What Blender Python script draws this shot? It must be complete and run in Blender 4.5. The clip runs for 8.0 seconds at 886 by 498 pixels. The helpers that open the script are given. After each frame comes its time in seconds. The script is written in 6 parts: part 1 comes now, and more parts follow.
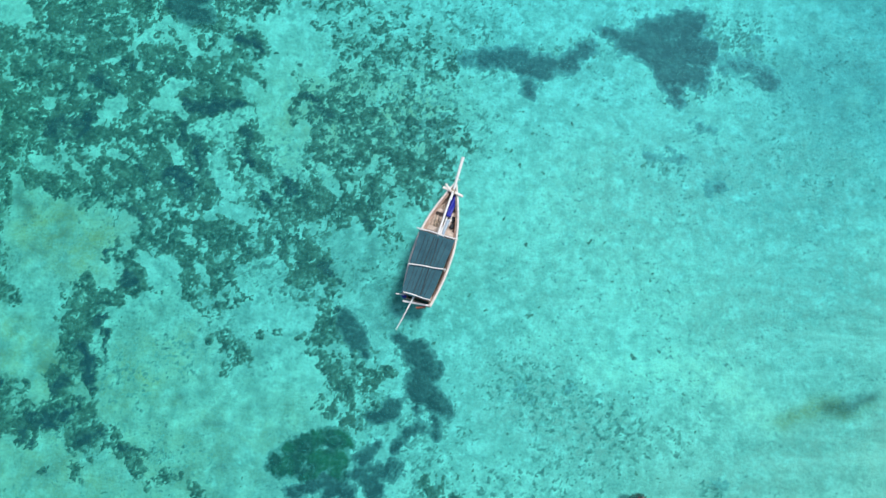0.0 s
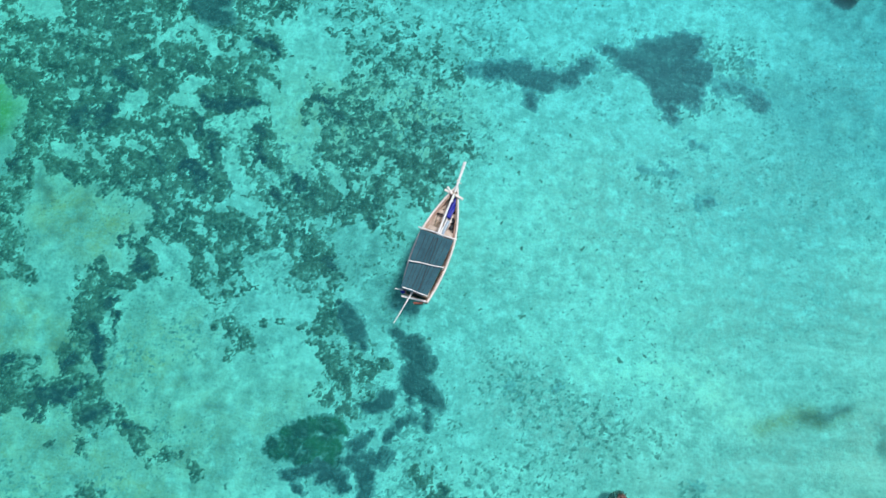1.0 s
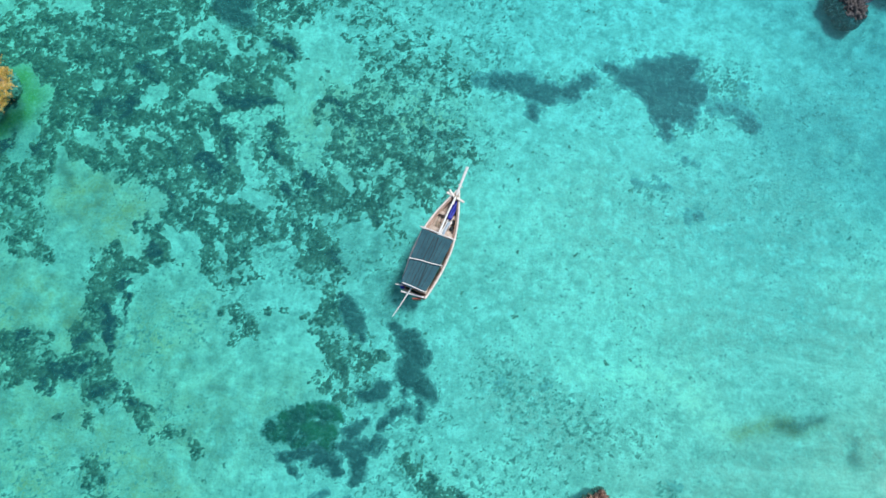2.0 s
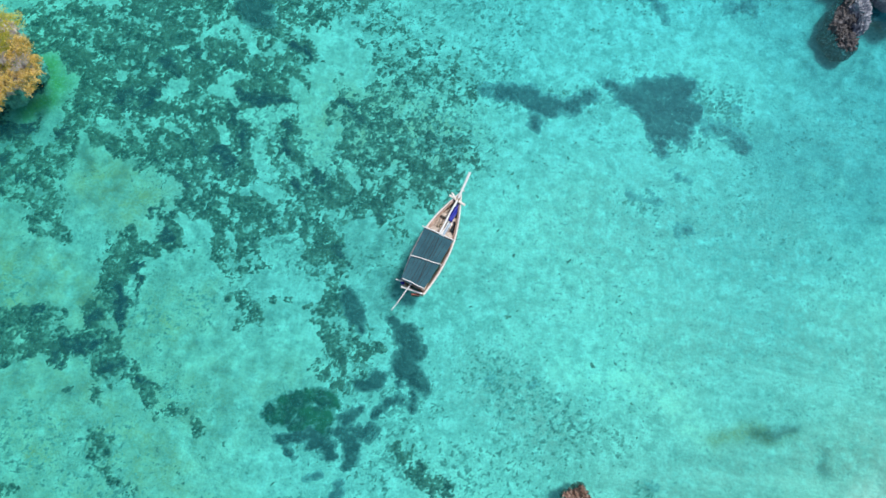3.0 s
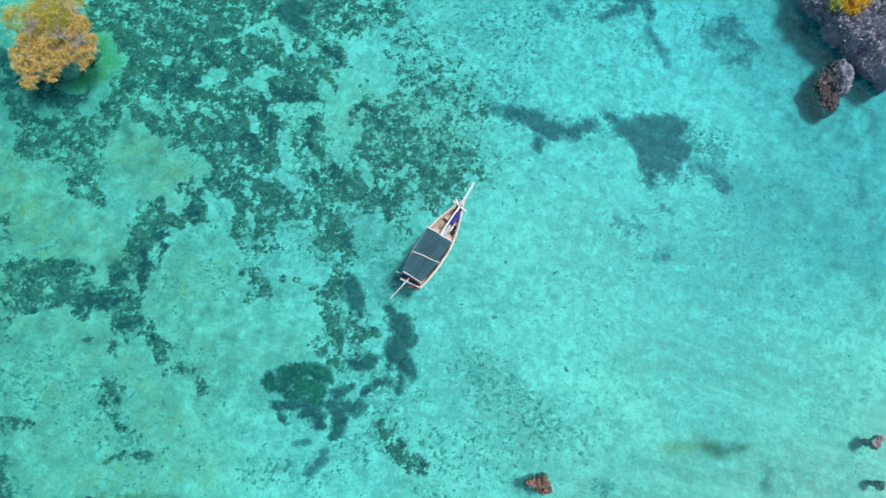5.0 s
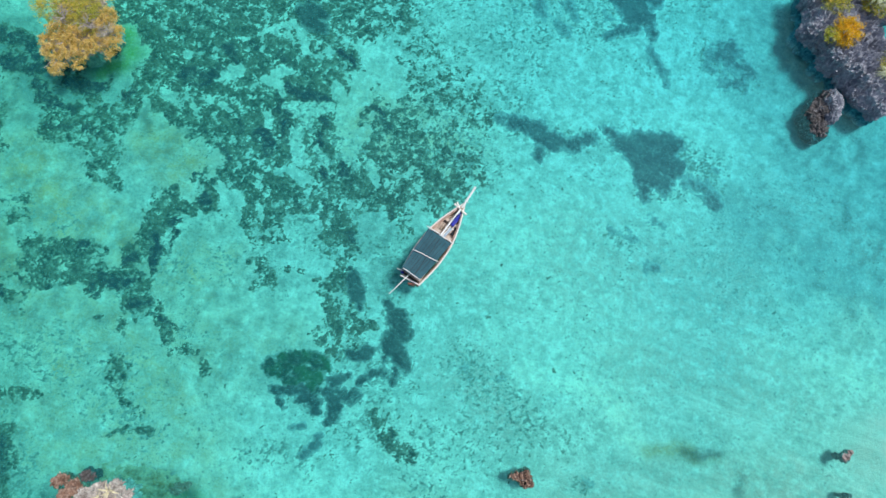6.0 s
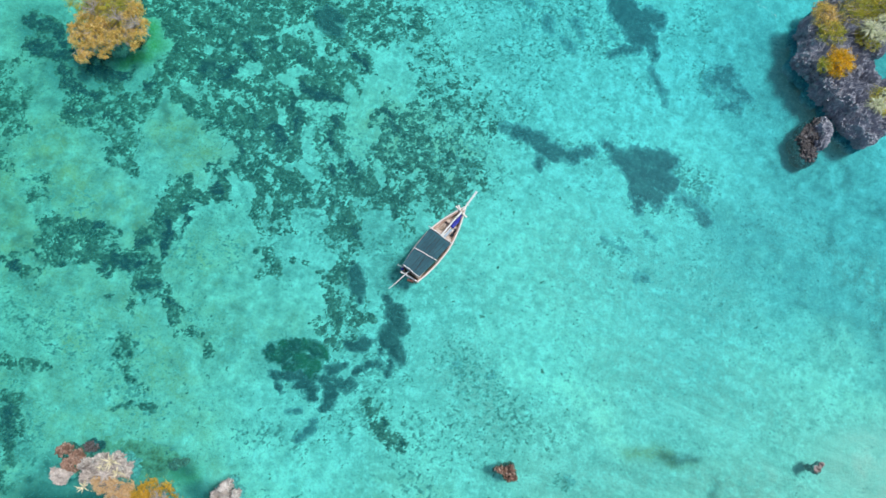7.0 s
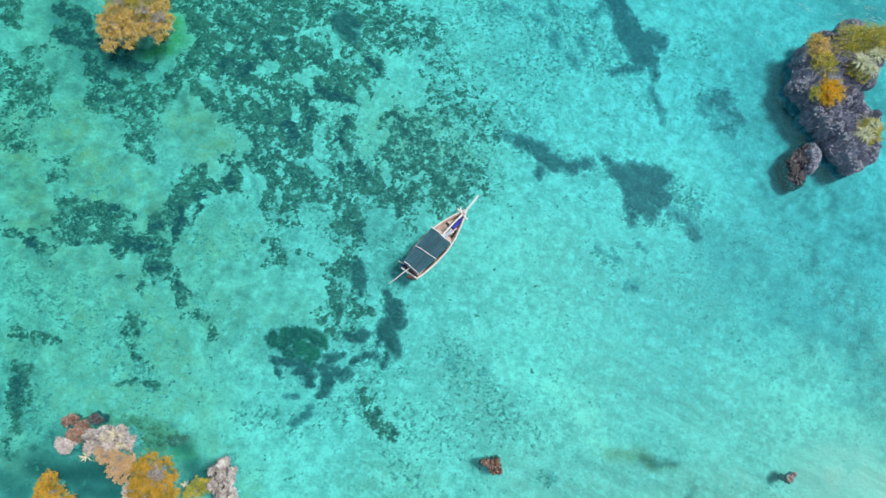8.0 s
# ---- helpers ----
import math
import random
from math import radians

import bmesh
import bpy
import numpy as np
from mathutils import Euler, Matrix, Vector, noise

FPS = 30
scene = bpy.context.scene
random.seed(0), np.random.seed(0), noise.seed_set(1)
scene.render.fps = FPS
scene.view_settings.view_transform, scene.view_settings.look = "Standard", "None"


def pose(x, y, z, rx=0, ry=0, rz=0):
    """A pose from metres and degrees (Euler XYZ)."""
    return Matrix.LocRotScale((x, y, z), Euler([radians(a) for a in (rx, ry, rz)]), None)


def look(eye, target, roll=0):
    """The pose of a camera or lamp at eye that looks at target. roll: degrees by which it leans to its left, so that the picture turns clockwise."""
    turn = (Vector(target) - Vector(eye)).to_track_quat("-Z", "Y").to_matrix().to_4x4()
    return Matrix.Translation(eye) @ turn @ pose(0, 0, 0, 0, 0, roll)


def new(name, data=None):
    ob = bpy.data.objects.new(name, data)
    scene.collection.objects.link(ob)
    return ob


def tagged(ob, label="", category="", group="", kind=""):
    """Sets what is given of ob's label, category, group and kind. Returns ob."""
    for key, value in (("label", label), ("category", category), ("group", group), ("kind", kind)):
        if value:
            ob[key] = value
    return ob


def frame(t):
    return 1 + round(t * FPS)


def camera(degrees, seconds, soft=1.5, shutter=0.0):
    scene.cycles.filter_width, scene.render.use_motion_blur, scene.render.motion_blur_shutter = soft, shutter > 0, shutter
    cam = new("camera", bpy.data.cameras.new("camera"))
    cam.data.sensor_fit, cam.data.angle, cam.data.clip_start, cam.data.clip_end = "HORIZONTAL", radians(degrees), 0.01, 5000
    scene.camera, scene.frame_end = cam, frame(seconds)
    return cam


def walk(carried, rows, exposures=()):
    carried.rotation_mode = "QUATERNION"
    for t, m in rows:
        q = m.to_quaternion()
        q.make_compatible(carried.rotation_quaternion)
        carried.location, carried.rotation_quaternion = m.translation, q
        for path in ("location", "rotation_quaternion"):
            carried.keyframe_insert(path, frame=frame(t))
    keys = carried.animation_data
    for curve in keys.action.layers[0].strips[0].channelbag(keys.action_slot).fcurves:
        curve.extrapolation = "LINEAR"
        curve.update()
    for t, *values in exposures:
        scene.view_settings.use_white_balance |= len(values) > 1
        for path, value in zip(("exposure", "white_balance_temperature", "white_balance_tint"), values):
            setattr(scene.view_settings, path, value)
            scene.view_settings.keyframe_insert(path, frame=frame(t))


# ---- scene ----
cam = camera(73.7, 8.0)
PATH = [
    (0, (-0.139, 1.518, 32.851), (-0.314, 3.008, 22.965), -4.59),
    (0.5, (-0.028, 1.069, 33.558), (-0.221, 2.656, 23.686), -3.60),
    (1, (0.054, 0.656, 34.316), (-0.152, 2.321, 24.457), -2.39),
    (1.5, (0.113, 0.276, 35.117), (-0.100, 2.005, 25.269), -1.04),
    (3, (0.219, -0.711, 37.696), (0.000, 1.148, 27.873), 3.62),
    (3.5, (0.247, -1.006, 38.593), (0.030, 0.884, 28.775), 5.26),
    (4, (0.279, -1.294, 39.498), (0.062, 0.623, 29.687), 6.91),
    (4.5, (0.316, -1.585, 40.410), (0.098, 0.361, 30.603), 8.55),
    (6, (0.474, -2.552, 43.149), (0.247, -0.506, 33.363), 13.31),
    (6.5, (0.542, -2.939, 44.061), (0.309, -0.850, 34.283), 14.84),
    (7, (0.616, -3.377, 44.971), (0.375, -1.237, 35.205), 16.34),
    (7.5, (0.693, -3.878, 45.881), (0.442, -1.678, 36.131), 17.84),
    (8, (0.769, -4.455, 46.794), (0.509, -2.185, 37.063), 19.35),
]
walk(cam, [(t, look(eye, target, roll)) for t, eye, target, roll in PATH])

# ---- world, sun ----
SUN_AZIMUTH, SUN_HEIGHT = 43.0, 65.0   # degrees: from +x towards +y, and above the sea
world = bpy.data.worlds.new("hazy_sky")
scene.world = world
world.use_nodes = True
sky = world.node_tree.nodes.new("ShaderNodeTexSky")
sky.sky_type, sky.sun_disc = "NISHITA", False
sky.sun_elevation, sky.sun_rotation = radians(SUN_HEIGHT), radians(90 - SUN_AZIMUTH)
sky.air_density, sky.dust_density, sky.ozone_density = 1.0, 3.0, 1.0
background = world.node_tree.nodes["Background"]
world.node_tree.links.new(sky.outputs[0], background.inputs[0])
background.inputs[1].default_value = 0.092
sun = new("sun", bpy.data.lights.new("sun", "SUN"))
sun.data.energy, sun.data.angle, sun.data.color = 3.2, radians(11), (1.0, 0.965, 0.92)
a, h = radians(SUN_AZIMUTH), radians(SUN_HEIGHT)
sun.matrix_world = look((60 * math.cos(h) * math.cos(a), 60 * math.cos(h) * math.sin(a), 60 * math.sin(h)), (0, 0, 0))

BED = -1.5   # mean height of the seabed; the sea's surface is at 0


# ---- materials ----
def material(name):
    m = bpy.data.materials.new(name)
    m.use_nodes = True
    n = m.node_tree.nodes
    return m, n, m.node_tree.links, n["Principled BSDF"]


def math_node(n, l, op, a, b=None, clamp=False):
    k = n.new("ShaderNodeMath")
    k.operation, k.use_clamp = op, clamp
    for i, v in enumerate((a, b)):
        if v is None:
            continue
        if isinstance(v, (int, float)):
            k.inputs[i].default_value = v
        else:
            l.new(v, k.inputs[i])
    return k.outputs[0]


def blend(n, l, fac, a, b, mode="MIX"):
    k = n.new("ShaderNodeMix")
    k.data_type, k.blend_type = "RGBA", mode
    for i, v in ((0, fac), (6, a), (7, b)):
        if isinstance(v, (int, float)):
            k.inputs[i].default_value = v
        elif isinstance(v, tuple):
            k.inputs[i].default_value = (*v, 1)
        else:
            l.new(v, k.inputs[i])
    return k.outputs[2]


def grain(n, l, scale, detail=4, rough=0.6, distort=0.0, low=0.35, high=0.65, coords=None):
    """A noise stretched to 0..1."""
    if coords is None:
        coords = n.new("ShaderNodeNewGeometry").outputs["Position"]
    t = n.new("ShaderNodeTexNoise")
    t.inputs["Scale"].default_value, t.inputs["Detail"].default_value = scale, detail
    t.inputs["Roughness"].default_value, t.inputs["Distortion"].default_value = rough, distort
    l.new(coords, t.inputs["Vector"])
    r = n.new("ShaderNodeMapRange")
    r.inputs[1].default_value, r.inputs[2].default_value = low, high
    l.new(t.outputs[0], r.inputs[0])
    return r.outputs[0]


def relief(n, l, shader, height, strength=0.4, distance=0.05):
    k = n.new("ShaderNodeBump")
    k.inputs["Strength"].default_value, k.inputs["Distance"].default_value = strength, distance
    l.new(height, k.inputs["Height"])
    l.new(k.outputs[0], shader.inputs["Normal"])


def simple(name, base, other, scale=3.0, rough=0.8, fine=30.0, bump=0.3, island=0.0, metal=0.0, distance=0.02):
    """Two colours mingled at two scales, with a fine relief; island: how much single pieces differ."""
    m, n, l, s = material(name)
    c = blend(n, l, grain(n, l, scale), base, other)
    c = blend(n, l, math_node(n, l, "MULTIPLY", grain(n, l, fine, 3), 0.5), c, tuple(0.55 * v for v in base))
    if island:
        g = n.new("ShaderNodeNewGeometry")
        hs = n.new("ShaderNodeHueSaturation")
        l.new(c, hs.inputs["Color"])
        v = n.new("ShaderNodeMapRange")
        v.inputs[3].default_value, v.inputs[4].default_value = 1 - island, 1 + island
        l.new(g.outputs["Random Per Island"], v.inputs[0])
        l.new(v.outputs[0], hs.inputs["Value"])
        c = hs.outputs[0]
    l.new(c, s.inputs["Base Color"])
    s.inputs["Roughness"].default_value, s.inputs["Metallic"].default_value = rough, metal
    relief(n, l, s, grain(n, l, fine, 4), bump, distance)
    return m


def sea_water():
    """Clear lagoon water: it lets light through with a turquoise tint, scatters a little and mirrors the sky."""
    m, n, l, s = material("sea_water")
    n.remove(s)
    clear = n.new("ShaderNodeBsdfTransparent")
    place = n.new("ShaderNodeSeparateXYZ")
    l.new(n.new("ShaderNodeNewGeometry").outputs["Position"], place.inputs[0])
    north = math_node(n, l, "ADD", math_node(n, l, "MULTIPLY", place.outputs[0], 0.6), math_node(n, l, "MULTIPLY", place.outputs[1], 0.8))
    east = n.new("ShaderNodeMapRange")   # greener over the reef flat, bluer towards the channel by the grey islet
    east.interpolation_type = "SMOOTHSTEP"
    east.inputs[1].default_value, east.inputs[2].default_value = 6, 42
    l.new(math_node(n, l, "ADD", north, math_node(n, l, "MULTIPLY", grain(n, l, 0.07, 3), 6)), east.inputs[0])
    west = n.new("ShaderNodeMapRange")
    west.interpolation_type = "SMOOTHSTEP"
    west.inputs[1].default_value, west.inputs[2].default_value = -34, 4
    l.new(math_node(n, l, "ADD", place.outputs[0], math_node(n, l, "MULTIPLY", grain(n, l, 0.09, 3), 10)), west.inputs[0])
    tint = blend(n, l, west.outputs[0], (0.365, 0.936, 0.892), (0.386, 0.948, 0.966))
    tint = blend(n, l, east.outputs[0], tint, (0.305, 0.905, 0.985))
    shoal = n.new("ShaderNodeMapRange")   # the water thins out over the shoal in the south-east
    shoal.interpolation_type = "SMOOTHSTEP"
    shoal.inputs[1].default_value, shoal.inputs[2].default_value = 9, 30
    south = math_node(n, l, "SUBTRACT", math_node(n, l, "MULTIPLY", place.outputs[0], 0.8), math_node(n, l, "MULTIPLY", place.outputs[1], 1.0))
    l.new(math_node(n, l, "ADD", south, math_node(n, l, "MULTIPLY", grain(n, l, 0.11, 3), 8)), shoal.inputs[0])
    tint = blend(n, l, shoal.outputs[0], tint, (0.430, 0.930, 0.922))
    pale_corner = n.new("ShaderNodeMapRange")   # a much paler tint farther to the south-east
    pale_corner.interpolation_type = "SMOOTHSTEP"
    pale_corner.inputs[1].default_value, pale_corner.inputs[2].default_value = 27, 36
    l.new(math_node(n, l, "ADD", south, math_node(n, l, "MULTIPLY", grain(n, l, 0.3, 4), 8)), pale_corner.inputs[0])
    tint = blend(n, l, pale_corner.outputs[0], tint, (0.620, 0.960, 0.945))
    l.new(tint, clear.inputs[0])
    murk = n.new("ShaderNodeBsdfDiffuse")
    murk.inputs[0].default_value = (0.02, 0.45, 0.52, 1)
    body = n.new("ShaderNodeMixShader")
    body.inputs[0].default_value = 0.06
    l.new(clear.outputs[0], body.inputs[1])
    l.new(murk.outputs[0], body.inputs[2])
    gloss = n.new("ShaderNodeBsdfGlossy")
    gloss.inputs["Roughness"].default_value = 0.45
    fres = n.new("ShaderNodeFresnel")
    fres.inputs[0].default_value = 1.12
    bump = n.new("ShaderNodeBump")
    bump.inputs["Strength"].default_value, bump.inputs["Distance"].default_value = 0.35, 0.03
    l.new(math_node(n, l, "ADD", grain(n, l, 1.1, 4, 0.55, 0.4, 0.2, 0.8), grain(n, l, 4.0, 3, 0.5, 0.2, 0.2, 0.8)), bump.inputs["Height"])
    for k in (gloss, fres):
        l.new(bump.outputs[0], k.inputs["Normal"])
    top = n.new("ShaderNodeMixShader")
    l.new(fres.outputs[0], top.inputs[0])
    l.new(body.outputs[0], top.inputs[1])
    l.new(gloss.outputs[0], top.inputs[2])
    l.new(top.outputs[0], n["Material Output"].inputs[0])
    return m


def sea_sand():
    """Coral sand with rubble, algae films, pale patches, and silty and muddy tones that also hold painted islet shade,
    by the shares stored in the mesh.
    """
    m, n, l, s = material("coral_sand")
    parts = []
    for name in ("ground_a", "ground_b"):
        at = n.new("ShaderNodeAttribute")
        at.attribute_name = name
        split = n.new("ShaderNodeSeparateColor")
        l.new(at.outputs["Color"], split.inputs[0])
        parts += [split.outputs[0], split.outputs[1], split.outputs[2]]
    olive, rubble, silt_shade, bright, algae, pale = parts
    at = n.new("ShaderNodeAttribute")
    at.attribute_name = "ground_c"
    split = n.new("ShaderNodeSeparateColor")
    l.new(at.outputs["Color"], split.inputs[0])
    green, mud_shade, shoal = split.outputs[0], split.outputs[1], split.outputs[2]
    c = blend(n, l, grain(n, l, 0.30, 5, 0.6, 0.0, 0.38, 0.62), (0.47, 0.495, 0.44), (0.64, 0.635, 0.57))
    c = blend(n, l, math_node(n, l, "MULTIPLY", grain(n, l, 0.13, 4, 0.6, 0.6, 0.46, 0.60), 0.40), c, (0.78, 0.76, 0.66))
    c = blend(n, l, math_node(n, l, "MULTIPLY", grain(n, l, 0.17, 4, 0.6, 0.6, 0.50, 0.64), 0.35), c, (0.46, 0.46, 0.42))
    c = blend(n, l, math_node(n, l, "MULTIPLY", grain(n, l, 0.75, 3, 0.55, 0.0, 0.45, 0.60), 0.72), c, (0.86, 0.85, 0.77))
    c = blend(n, l, math_node(n, l, "MULTIPLY", grain(n, l, 1.25, 4, 0.6, 0.0, 0.50, 0.62), 0.75), c, (0.35, 0.395, 0.36))
    c = blend(n, l, math_node(n, l, "MULTIPLY", grain(n, l, 2.1, 3, 0.55, 0.0, 0.54, 0.64), 0.65), c, (0.87, 0.865, 0.80))
    c = blend(n, l, math_node(n, l, "MULTIPLY", grain(n, l, 3.3, 3, 0.6, 0.0, 0.54, 0.64), 0.5), c, (0.34, 0.385, 0.355))
    c = blend(n, l, math_node(n, l, "MULTIPLY", bright, math_node(n, l, "ADD", 0.3, math_node(n, l, "MULTIPLY", grain(n, l, 1.5, 4, 0.65, 0.0, 0.42, 0.56), 0.68))), c, (0.98, 0.87, 0.72))
    c = blend(n, l, math_node(n, l, "MULTIPLY", rubble, grain(n, l, 1.4, 5, 0.7, 0.0, 0.38, 0.58)), c, (0.58, 0.41, 0.35))
    c = blend(n, l, math_node(n, l, "MULTIPLY", olive, grain(n, l, 0.8, 5, 0.7, 0.4, 0.3, 0.62)), c, (0.74, 0.47, 0.265))
    # bluish tone: silty sand, and painted shade at the feet of the islets
    c = blend(n, l, math_node(n, l, "MULTIPLY", silt_shade, grain(n, l, 0.8, 5, 0.65, 0.0, 0.30, 0.56)), c, (0.37, 0.43, 0.41))
    c = blend(n, l, math_node(n, l, "MULTIPLY", green, grain(n, l, 1.0, 4, 0.6, 0.4, -0.2, 0.5)), c, (0.26, 0.42, 0.11))
    c = blend(n, l, math_node(n, l, "MULTIPLY", algae, grain(n, l, 1.2, 5, 0.7, 0.3, 0.1, 0.55)), c, (0.46, 0.28, 0.11))
    c = blend(n, l, math_node(n, l, "MULTIPLY", pale, grain(n, l, 0.7, 5, 0.7, 0.0, 0.15, 0.5)), c, (0.96, 0.64, 0.57))
    c = blend(n, l, math_node(n, l, "MULTIPLY", grain(n, l, 5.2, 3, 0.65, 0.0, 0.52, 0.64), 0.24), c, (0.90, 0.89, 0.83))
    c = blend(n, l, math_node(n, l, "MULTIPLY", grain(n, l, 6.4, 3, 0.65, 0.0, 0.54, 0.66), 0.22), c, (0.30, 0.34, 0.31))
    specks = grain(n, l, 4.2, 3, 0.6, 0.0, 0.58, 0.66)
    sparse = math_node(n, l, "ADD", grain(n, l, 0.45, 3, 0.6, 0.0, 0.45, 0.62), math_node(n, l, "MULTIPLY", rubble, 0.5), True)
    c = blend(n, l, math_node(n, l, "MULTIPLY", math_node(n, l, "MULTIPLY", specks, sparse), 0.75), c, (0.17, 0.20, 0.19))
    drawn = n.new("ShaderNodeMapping")   # noise stretched into long streaks
    drawn.inputs["Scale"].default_value, drawn.inputs["Rotation"].default_value = (0.10, 1.3, 1.0), (0, 0, radians(-6))
    l.new(n.new("ShaderNodeNewGeometry").outputs["Position"], drawn.inputs["Vector"])
    wisps = grain(n, l, 1.0, 5, 0.6, 0.3, 0.40, 0.62, drawn.outputs[0])
    c = blend(n, l, math_node(n, l, "MULTIPLY", shoal, 0.55), c, blend(n, l, wisps, (0.52, 0.45, 0.39), (0.98, 0.80, 0.70)))
    # near-black tone: dark smudges, plus islet shade put into the sand colour
    c = blend(n, l, math_node(n, l, "MULTIPLY", mud_shade, 0.95), c, (0.050, 0.074, 0.070))
    l.new(c, s.inputs["Base Color"])
    s.inputs["Roughness"].default_value = 0.95
    relief(n, l, s, grain(n, l, 3.5, 6, 0.7), 0.6, 0.08)
    return m


def weed(name, dark, light, thin, tuft=1.5, uneven=0.22, pebbles=0.0, thick=None):
    """Growth on the sand: dark where it stands dense, paler and mixed with sand where it thins out."""
    m, n, l, s = material(name)
    at = n.new("ShaderNodeAttribute")
    at.attribute_name = "cover"
    c = blend(n, l, grain(n, l, 0.8, 4, 0.6, 0.0, 0.40, 0.60), dark, light)
    c = blend(n, l, math_node(n, l, "MULTIPLY", grain(n, l, tuft, 4, 0.6, 0.0, 0.50, 0.70), uneven), c, tuple(2.0 * v for v in light))
    c = blend(n, l, math_node(n, l, "MULTIPLY", grain(n, l, 6.0, 3, 0.6, 0.0, 0.5, 0.65), 0.3), c, tuple(0.5 * v for v in dark))
    if pebbles:
        stones = n.new("ShaderNodeTexVoronoi")
        stones.inputs["Scale"].default_value = 2.6
        l.new(n.new("ShaderNodeNewGeometry").outputs["Position"], stones.inputs["Vector"])
        dot = n.new("ShaderNodeMapRange")
        dot.inputs[1].default_value, dot.inputs[2].default_value, dot.inputs[3].default_value, dot.inputs[4].default_value = 0.16, 0.30, 1.0, 0.0
        l.new(stones.outputs["Distance"], dot.inputs[0])
        c = blend(n, l, math_node(n, l, "MULTIPLY", math_node(n, l, "MULTIPLY", dot.outputs[0], grain(n, l, 1.4, 3, 0.6, 0.0, 0.42, 0.56)), pebbles), c, (0.56, 0.58, 0.50))
    if thick:   # thickets, darker and bluer than the rest
        deep = n.new("ShaderNodeAttribute")
        deep.attribute_name = "dense"
        c = blend(n, l, deep.outputs["Fac"], c, blend(n, l, grain(n, l, 1.6, 4), thick, tuple(1.5 * v for v in thick)))
    ragged = math_node(n, l, "ADD", at.outputs["Fac"], math_node(n, l, "MULTIPLY", math_node(n, l, "SUBTRACT", grain(n, l, 3.0, 4, 0.65, 0.0, 0.35, 0.65), 0.5), 0.6), True)
    c = blend(n, l, ragged, thin, c)
    l.new(c, s.inputs["Base Color"])
    s.inputs["Roughness"].default_value = 0.9
    relief(n, l, s, grain(n, l, 6, 4), 0.6, 0.06)
    return m


def limestone(name, dark, mid, light):
    """Weathered karst: pale crests, dark pits and lichen."""
    m, n, l, s = material(name)
    c = blend(n, l, grain(n, l, 0.9, 6, 0.7, 0.4), dark, mid)
    c = blend(n, l, math_node(n, l, "MULTIPLY", grain(n, l, 3.2, 6, 0.75, 0.6, 0.48, 0.72), 0.8), c, light)
    v = n.new("ShaderNodeTexVoronoi")
    v.inputs["Scale"].default_value = 5.0
    l.new(n.new("ShaderNodeNewGeometry").outputs["Position"], v.inputs["Vector"])
    pits = n.new("ShaderNodeMapRange")
    pits.inputs[1].default_value, pits.inputs[2].default_value, pits.inputs[3].default_value, pits.inputs[4].default_value = 0.0, 0.25, 0.5, 0.0
    l.new(v.outputs[0], pits.inputs[0])
    c = blend(n, l, math_node(n, l, "MULTIPLY", pits.outputs[0], grain(n, l, 1.7, 3)), c, tuple(0.45 * q for q in dark))
    l.new(c, s.inputs["Base Color"])
    s.inputs["Roughness"].default_value = 0.95
    relief(n, l, s, math_node(n, l, "ADD", grain(n, l, 6, 6, 0.75, 0.5), v.outputs[0]), 0.6, 0.07)
    return m


def leafy(name, colours, spread=0.45, thin=0.25):
    """Leaves: each takes one of a few tints."""
    m, n, l, s = material(name)
    g = n.new("ShaderNodeNewGeometry")
    ramp = n.new("ShaderNodeValToRGB")
    ramp.color_ramp.interpolation = "LINEAR"
    while len(ramp.color_ramp.elements) < len(colours):
        ramp.color_ramp.elements.new(0.5)
    for i, (e, c) in enumerate(zip(ramp.color_ramp.elements, colours)):
        e.position, e.color = i / max(1, len(colours) - 1), (*c, 1)
    patch = grain(n, l, 1.3, 3, 0.6, 0.0, 0.3, 0.7)
    f = math_node(n, l, "ADD", math_node(n, l, "MULTIPLY", g.outputs["Random Per Island"], spread), math_node(n, l, "MULTIPLY", patch, 1 - spread))
    l.new(f, ramp.inputs[0])
    l.new(ramp.outputs[0], s.inputs["Base Color"])
    s.inputs["Roughness"].default_value = 0.75
    glow = n.new("ShaderNodeBsdfTranslucent")
    l.new(ramp.outputs[0], glow.inputs[0])
    mix = n.new("ShaderNodeMixShader")
    mix.inputs[0].default_value = thin
    l.new(s.outputs[0], mix.inputs[1])
    l.new(glow.outputs[0], mix.inputs[2])
    l.new(mix.outputs[0], n["Material Output"].inputs[0])
    return m


WATER, SAND = sea_water(), sea_sand()
SEAGRASS = weed("seagrass", (0.058, 0.070, 0.074), (0.092, 0.106, 0.106), (0.34, 0.37, 0.34))
SEAGRASS_BLUE = weed("silty_seagrass", (0.090, 0.110, 0.122), (0.135, 0.155, 0.162), (0.38, 0.42, 0.40))
SEAGRASS_FAINT = weed("thin_silty_seagrass", (0.130, 0.150, 0.160), (0.20, 0.22, 0.225), (0.42, 0.46, 0.43))
SEAGRASS_OLIVE = weed("olive_algae", (0.10, 0.075, 0.035), (0.26, 0.17, 0.075), (0.46, 0.40, 0.28))
SEAGRASS_GREEN = weed("green_seagrass", (0.035, 0.062, 0.052), (0.045, 0.120, 0.062), (0.32, 0.36, 0.32))
TURF = weed("algae_turf", (0.056, 0.074, 0.060), (0.140, 0.138, 0.105), (0.30, 0.31, 0.25), 2.6, 0.75, 0.4, (0.030, 0.038, 0.050))
SPECKS = weed("algae_tufts", (0.175, 0.198, 0.175), (0.262, 0.28, 0.245), (0.47, 0.48, 0.42), 2.6, 0.5)
